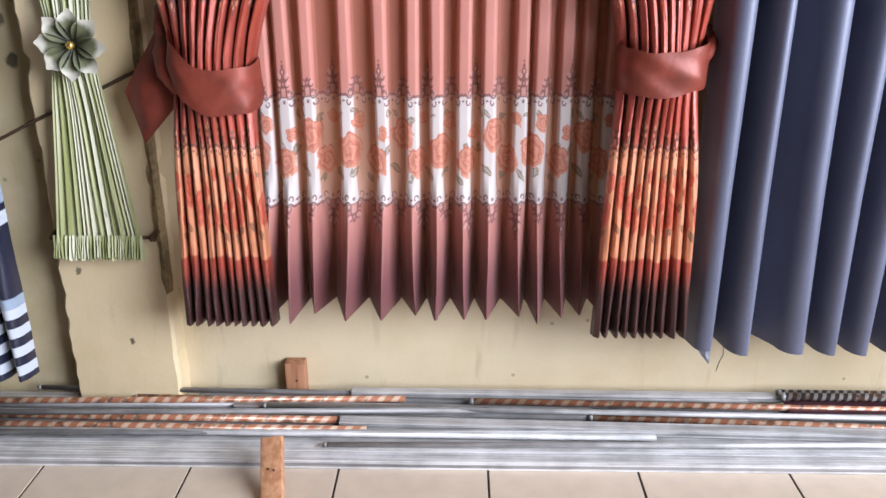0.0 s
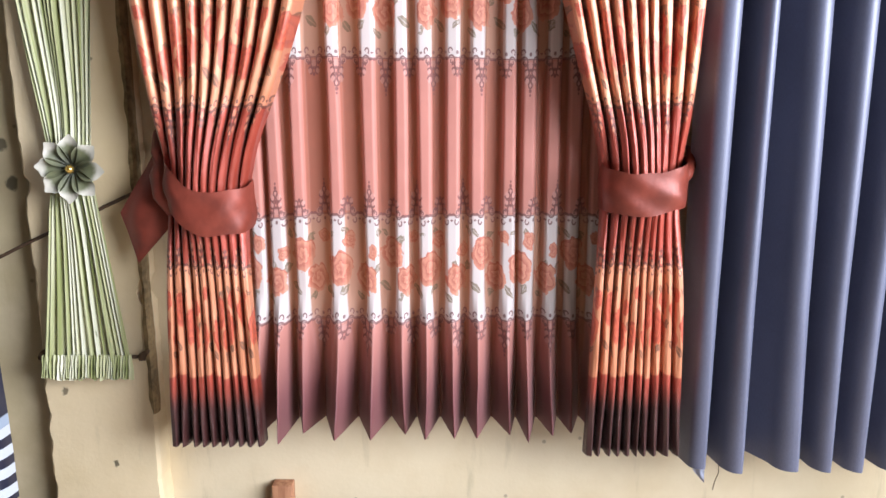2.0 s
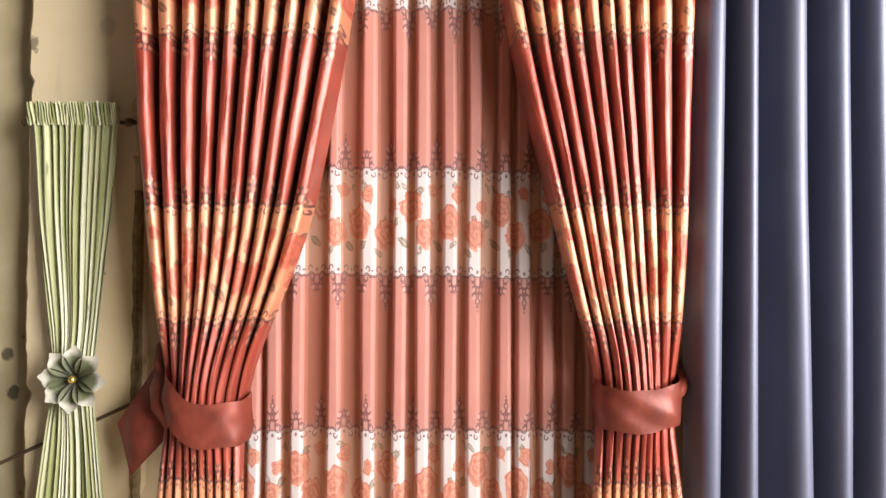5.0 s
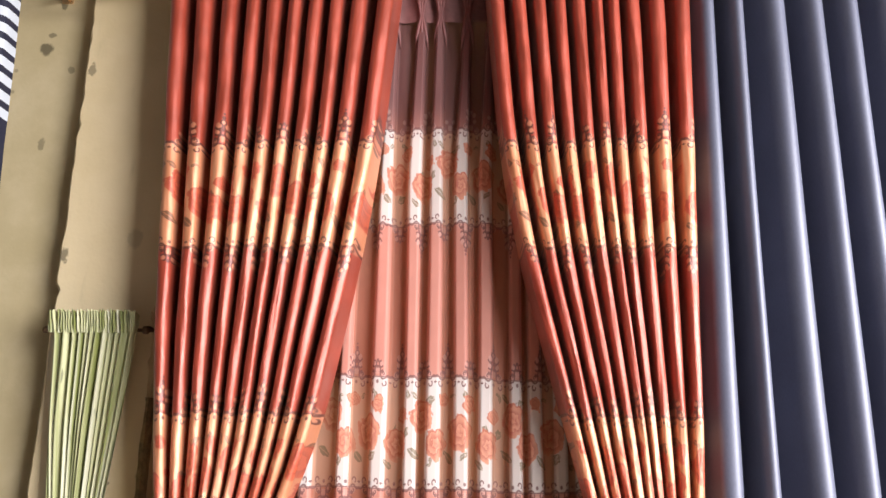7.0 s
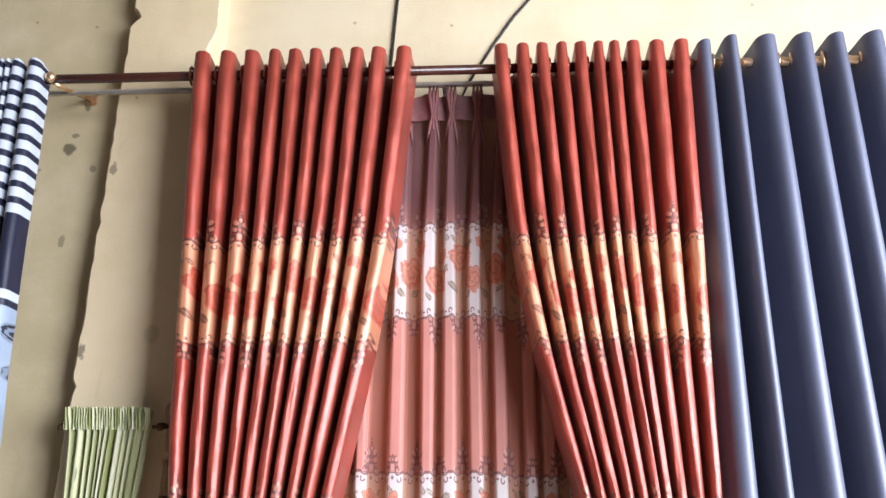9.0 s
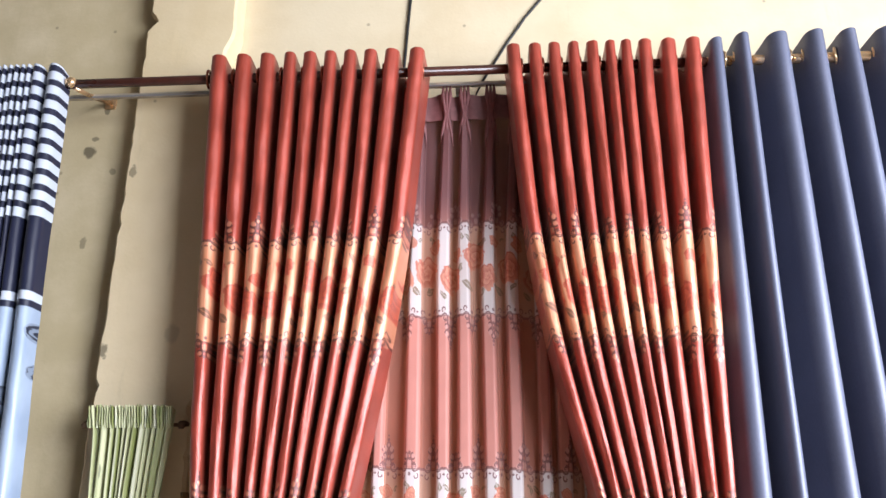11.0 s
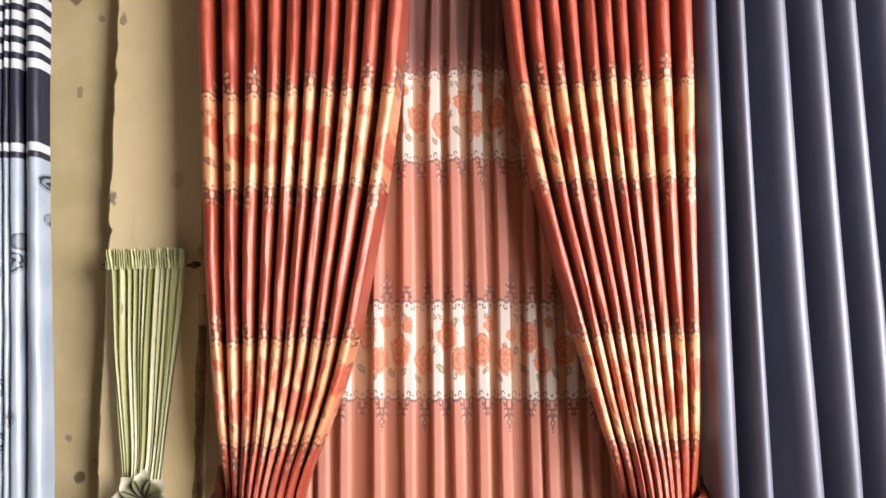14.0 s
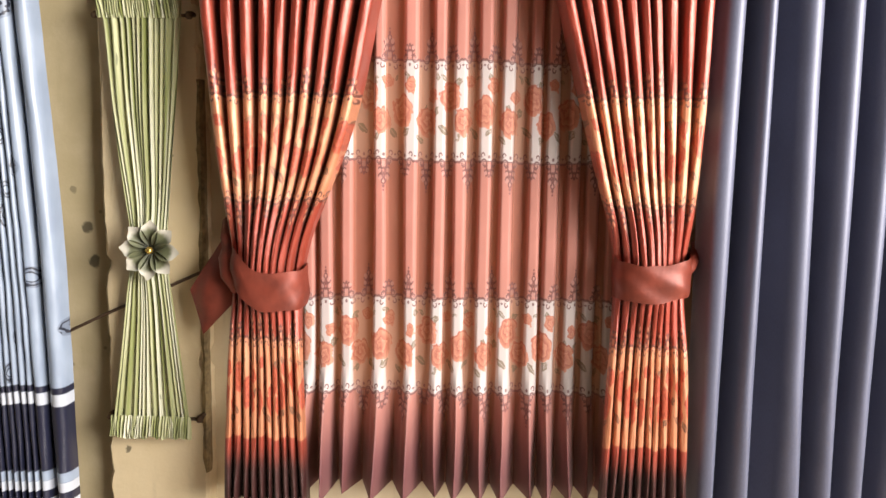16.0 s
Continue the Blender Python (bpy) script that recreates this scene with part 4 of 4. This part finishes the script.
# ---- cables ----
tagged(part("cable", tube([(-2.0, -0.012, 0.44), (-1.25, -0.05, 0.795), (-1.08, -0.088, 0.877), (-0.93, -0.089, 0.944), (-0.765, -0.088, 1.02), (-0.60, -0.02, 1.10)], 0.0048, 8), CABLE),
       "dark brown cable slung across wall and pillar", "cable")
tagged(part("cable", tube([(-0.215, -0.006, 2.75), (-0.206, -0.006, 2.95), (-0.196, -0.006, 3.12), (-0.184, -0.006, 3.3), (-0.175, -0.006, 3.5)], 0.0045, 8), BLACK_CABLE),
       "thin black cable running up the wall", "cable")
tagged(part("cable", tube([(-0.02, -0.006, 2.72), (0.055, -0.006, 2.89), (0.13, -0.006, 3.02), (0.20, -0.006, 3.13), (0.31, -0.006, 3.27), (0.50, -0.006, 3.5)], 0.0045, 8), BLACK_CABLE),
       "thin black cable slanting up the wall", "cable")

# ---- stock on the floor ----


def track(name, label, x0, x1, ya, yb, z, kind, material, r=0.014):
    """A loose rod or rail on the heap: ya and yb are its places at the two ends."""
    ob = thing(name, label, "curtain rail" if kind == "rail" else "curtain rod", "loose rods on the floor", (0, 0, 0))
    mid = Vector(((x0 + x1) / 2, (ya + yb) / 2, z))
    ob.location = mid
    ob.rotation_euler = (0, 0, math.atan2(yb - ya, x1 - x0))
    half = (x1 - x0) / 2

    def keep(nm, bm, mt):
        me = bpy.data.meshes.new(nm)
        for f in bm.faces:
            f.smooth = kind != "rail"
        bm.to_mesh(me)
        bm.free()
        me.materials.append(mt)
        o = new(nm, me)
        o.parent = ob
        return o

    if kind == "rail":
        keep("channel", box(-half, half, -r, r, -r * 0.8, r * 0.5, 0.002), material)
        keep("flange", box(-half, half, -r * 1.25, r * 1.25, r * 0.5 + 0.0005, r * 0.8, 0.001), material)
        keep("slot", box(-half, half, -r * 1.02 - 0.001, -r * 1.02, -r * 0.35, r * 0.1), ALU_DARK)
    else:
        keep("pole", tube([(-half, 0, 0), (half, 0, 0)], r, 14), material)
        keep("end_cap", tube([(-half - 0.012, 0, 0), (-half - 0.0005, 0, 0)], [r * 0.8, r * 1.08], 14), ALU_DARK)
    return ob


R = "loose grey curtain rail lying on the floor tiles"
track("curtain_rail", "loose white curtain rail lying on the floor tiles", -1.9, 1.9, -0.345, -0.345, 0.016, "rail", WHITE_TRACK, 0.019)
track("curtain_rail", "loose white curtain rail lying on the floor tiles", -1.9, 1.9, -0.300, -0.302, 0.017, "rail", WHITE_TRACK, 0.019)
track("curtain_rail", R, -1.7, 1.8, -0.258, -0.256, 0.016, "rail", ALU, 0.018)
track("curtain_rail", R, -1.9, 1.6, -0.218, -0.212, 0.016, "rail", ALU, 0.018)
track("curtain_rail", R, -1.6, 1.9, -0.175, -0.172, 0.016, "rail", ALU_DARK, 0.018)
track("curtain_rail", R, -1.7, 1.7, -0.132, -0.130, 0.016, "rail", ALU, 0.018)
track("curtain_rail", R, -1.9, 1.8, -0.088, -0.086, 0.016, "rail", ALU_DARK, 0.018)
track("curtain_rail", R, -1.5, 1.9, -0.046, -0.044, 0.016, "rail", ALU, 0.018)
track("curtain_rod", "brown and gold twisted curtain rod on the heap", -1.8, -0.20, -0.225, -0.245, 0.045, "pole", WRAP, 0.012)
track("curtain_rod", "brown and gold twisted curtain rod on the heap", -1.6, -0.29, -0.175, -0.190, 0.044, "pole", WRAP, 0.0105)
track("curtain_rail", R, -0.28, 1.9, -0.205, -0.265, 0.045, "rail", ALU, 0.015)
track("curtain_rod", "brown and gold twisted curtain rod on the heap", 0.44, 1.9, -0.165, -0.245, 0.045, "pole", WRAP, 0.011)
track("curtain_rail", R, -0.60, 0.44, -0.125, -0.150, 0.046, "rail", ALU_DARK, 0.014)
track("curtain_rod", "grey curtain rod on the heap", -1.9, -0.45, -0.125, -0.115, 0.046, "pole", ALU_DARK, 0.013)
track("curtain_rod", "brown and gold twisted curtain rod on the heap", -0.90, -0.35, -0.085, -0.10, 0.046, "pole", WRAP, 0.013)
track("curtain_rail", R, -0.72, 1.05, -0.062, -0.12, 0.045, "rail", ALU_DARK, 0.013)
track("curtain_rod", "brown and gold twisted curtain rod on the heap", -0.18, 1.02, -0.046, -0.055, 0.048, "pole", WRAP, 0.013)
track("curtain_rail", R, -0.26, 1.3, -0.084, -0.094, 0.072, "rail", ALU, 0.011)
for k, (x0, x1, ya, yb, z, rr, mt) in enumerate(((-1.9, 0.9, -0.285, -0.235, 0.046, 0.008, ALU_DARK), (-0.3, 1.9, -0.318, -0.285, 0.047, 0.008, ALU), (-1.7, 0.2, -0.205, -0.160, 0.062, 0.008, ALU_DARK),
                                                (-0.5, 1.9, -0.150, -0.200, 0.064, 0.008, ALU), (-1.9, -0.1, -0.150, -0.105, 0.064, 0.009, WRAP), (0.1, 1.9, -0.125, -0.165, 0.070, 0.009, WRAP),
                                                (-1.2, 0.9, -0.060, -0.100, 0.066, 0.008, ALU_DARK), (-1.9, 0.6, -0.255, -0.268, 0.046, 0.009, ALU))):
    track("curtain_rod", "thin loose curtain rod lying across the heap", x0, x1, ya, yb, z, "pole", mt, rr)
track("curtain_rail", "dark wine coloured rail lying on the heap", 1.0, 2.0, -0.135, -0.135, 0.055, "rail", DARK_TRACK, 0.020)
track("curtain_rod", "black and white twisted curtain rod on the heap", 1.0, 2.0, -0.085, -0.09, 0.080, "pole", WRAP_PALE, 0.013)
track("curtain_rod", "black and white twisted curtain rod on the heap", 1.0, 2.0, -0.115, -0.118, 0.088, "pole", WRAP_PALE, 0.012)


def timber(name, label, bm_points, size, material):
    ob = thing(name, label, "timber", "", tuple(bm_points[0]))
    bm = box(-size[0] / 2, size[0] / 2, -size[1] / 2, size[1] / 2, 0.0, (Vector(bm_points[1]) - Vector(bm_points[0])).length, 0.003)
    q = Matrix.Translation(bm_points[0]) @ Matrix.Rotation(math.atan2(bm_points[1][0] - bm_points[0][0], bm_points[1][2] - bm_points[0][2]), 4, "Y") @ Matrix.Rotation(math.atan2(bm_points[0][1] - bm_points[1][1], bm_points[1][2] - bm_points[0][2]), 4, "X")
    bm.transform(q)
    part("post", bm, material, ob)
    top, way = Vector(bm_points[1]), (Vector(bm_points[1]) - Vector(bm_points[0])).normalized()
    face = Vector((0, -way.z, way.y))
    for dx, back in ((-0.008, 0.085), (0.006, 0.088)) if size[0] < 0.06 else ((0.004, 0.055),):
        p = top - way * back + face * (size[1] / 2 - 0.001) + Vector((dx, 0, 0))
        part("nail", tube([p, p + face * 0.0025], 0.0032, 8), RUSTY, ob)
    return ob


timber("timber_block", "short worn timber block standing against the wall", ((-0.434, -0.024, 0.0), (-0.434, -0.024, 0.143)), (0.060, 0.045), WOOD_DARK)
timber("timber_stake", "pale timber stake leaning on the heap of rods", ((-0.410, -0.515, 0.003), (-0.428, -0.392, 0.118)), (0.058, 0.022), WOOD)

# ---- floor tiles ----
floor = structure("floor", box(-5.15, 3.15, -7.25, 0.15, -0.03, -0.004), GROUT)
tile_mesh = None
for ix in range(16):
    for iy in range(17):
        x, y = 0.136 + 0.4 * (ix - 9), -0.2 - 0.4 * iy
        if tile_mesh is None:
            bm = box(0.003, 0.397, -0.397, -0.003, -0.004, 0.0, 0.0015)
            tile_mesh = bpy.data.meshes.new("tile")
            bm.to_mesh(tile_mesh)
            bm.free()
            tile_mesh.materials.append(TILE)
        o = new("tile", tile_mesh)
        o.location = (x, y, 0.0)
        o.parent = floor
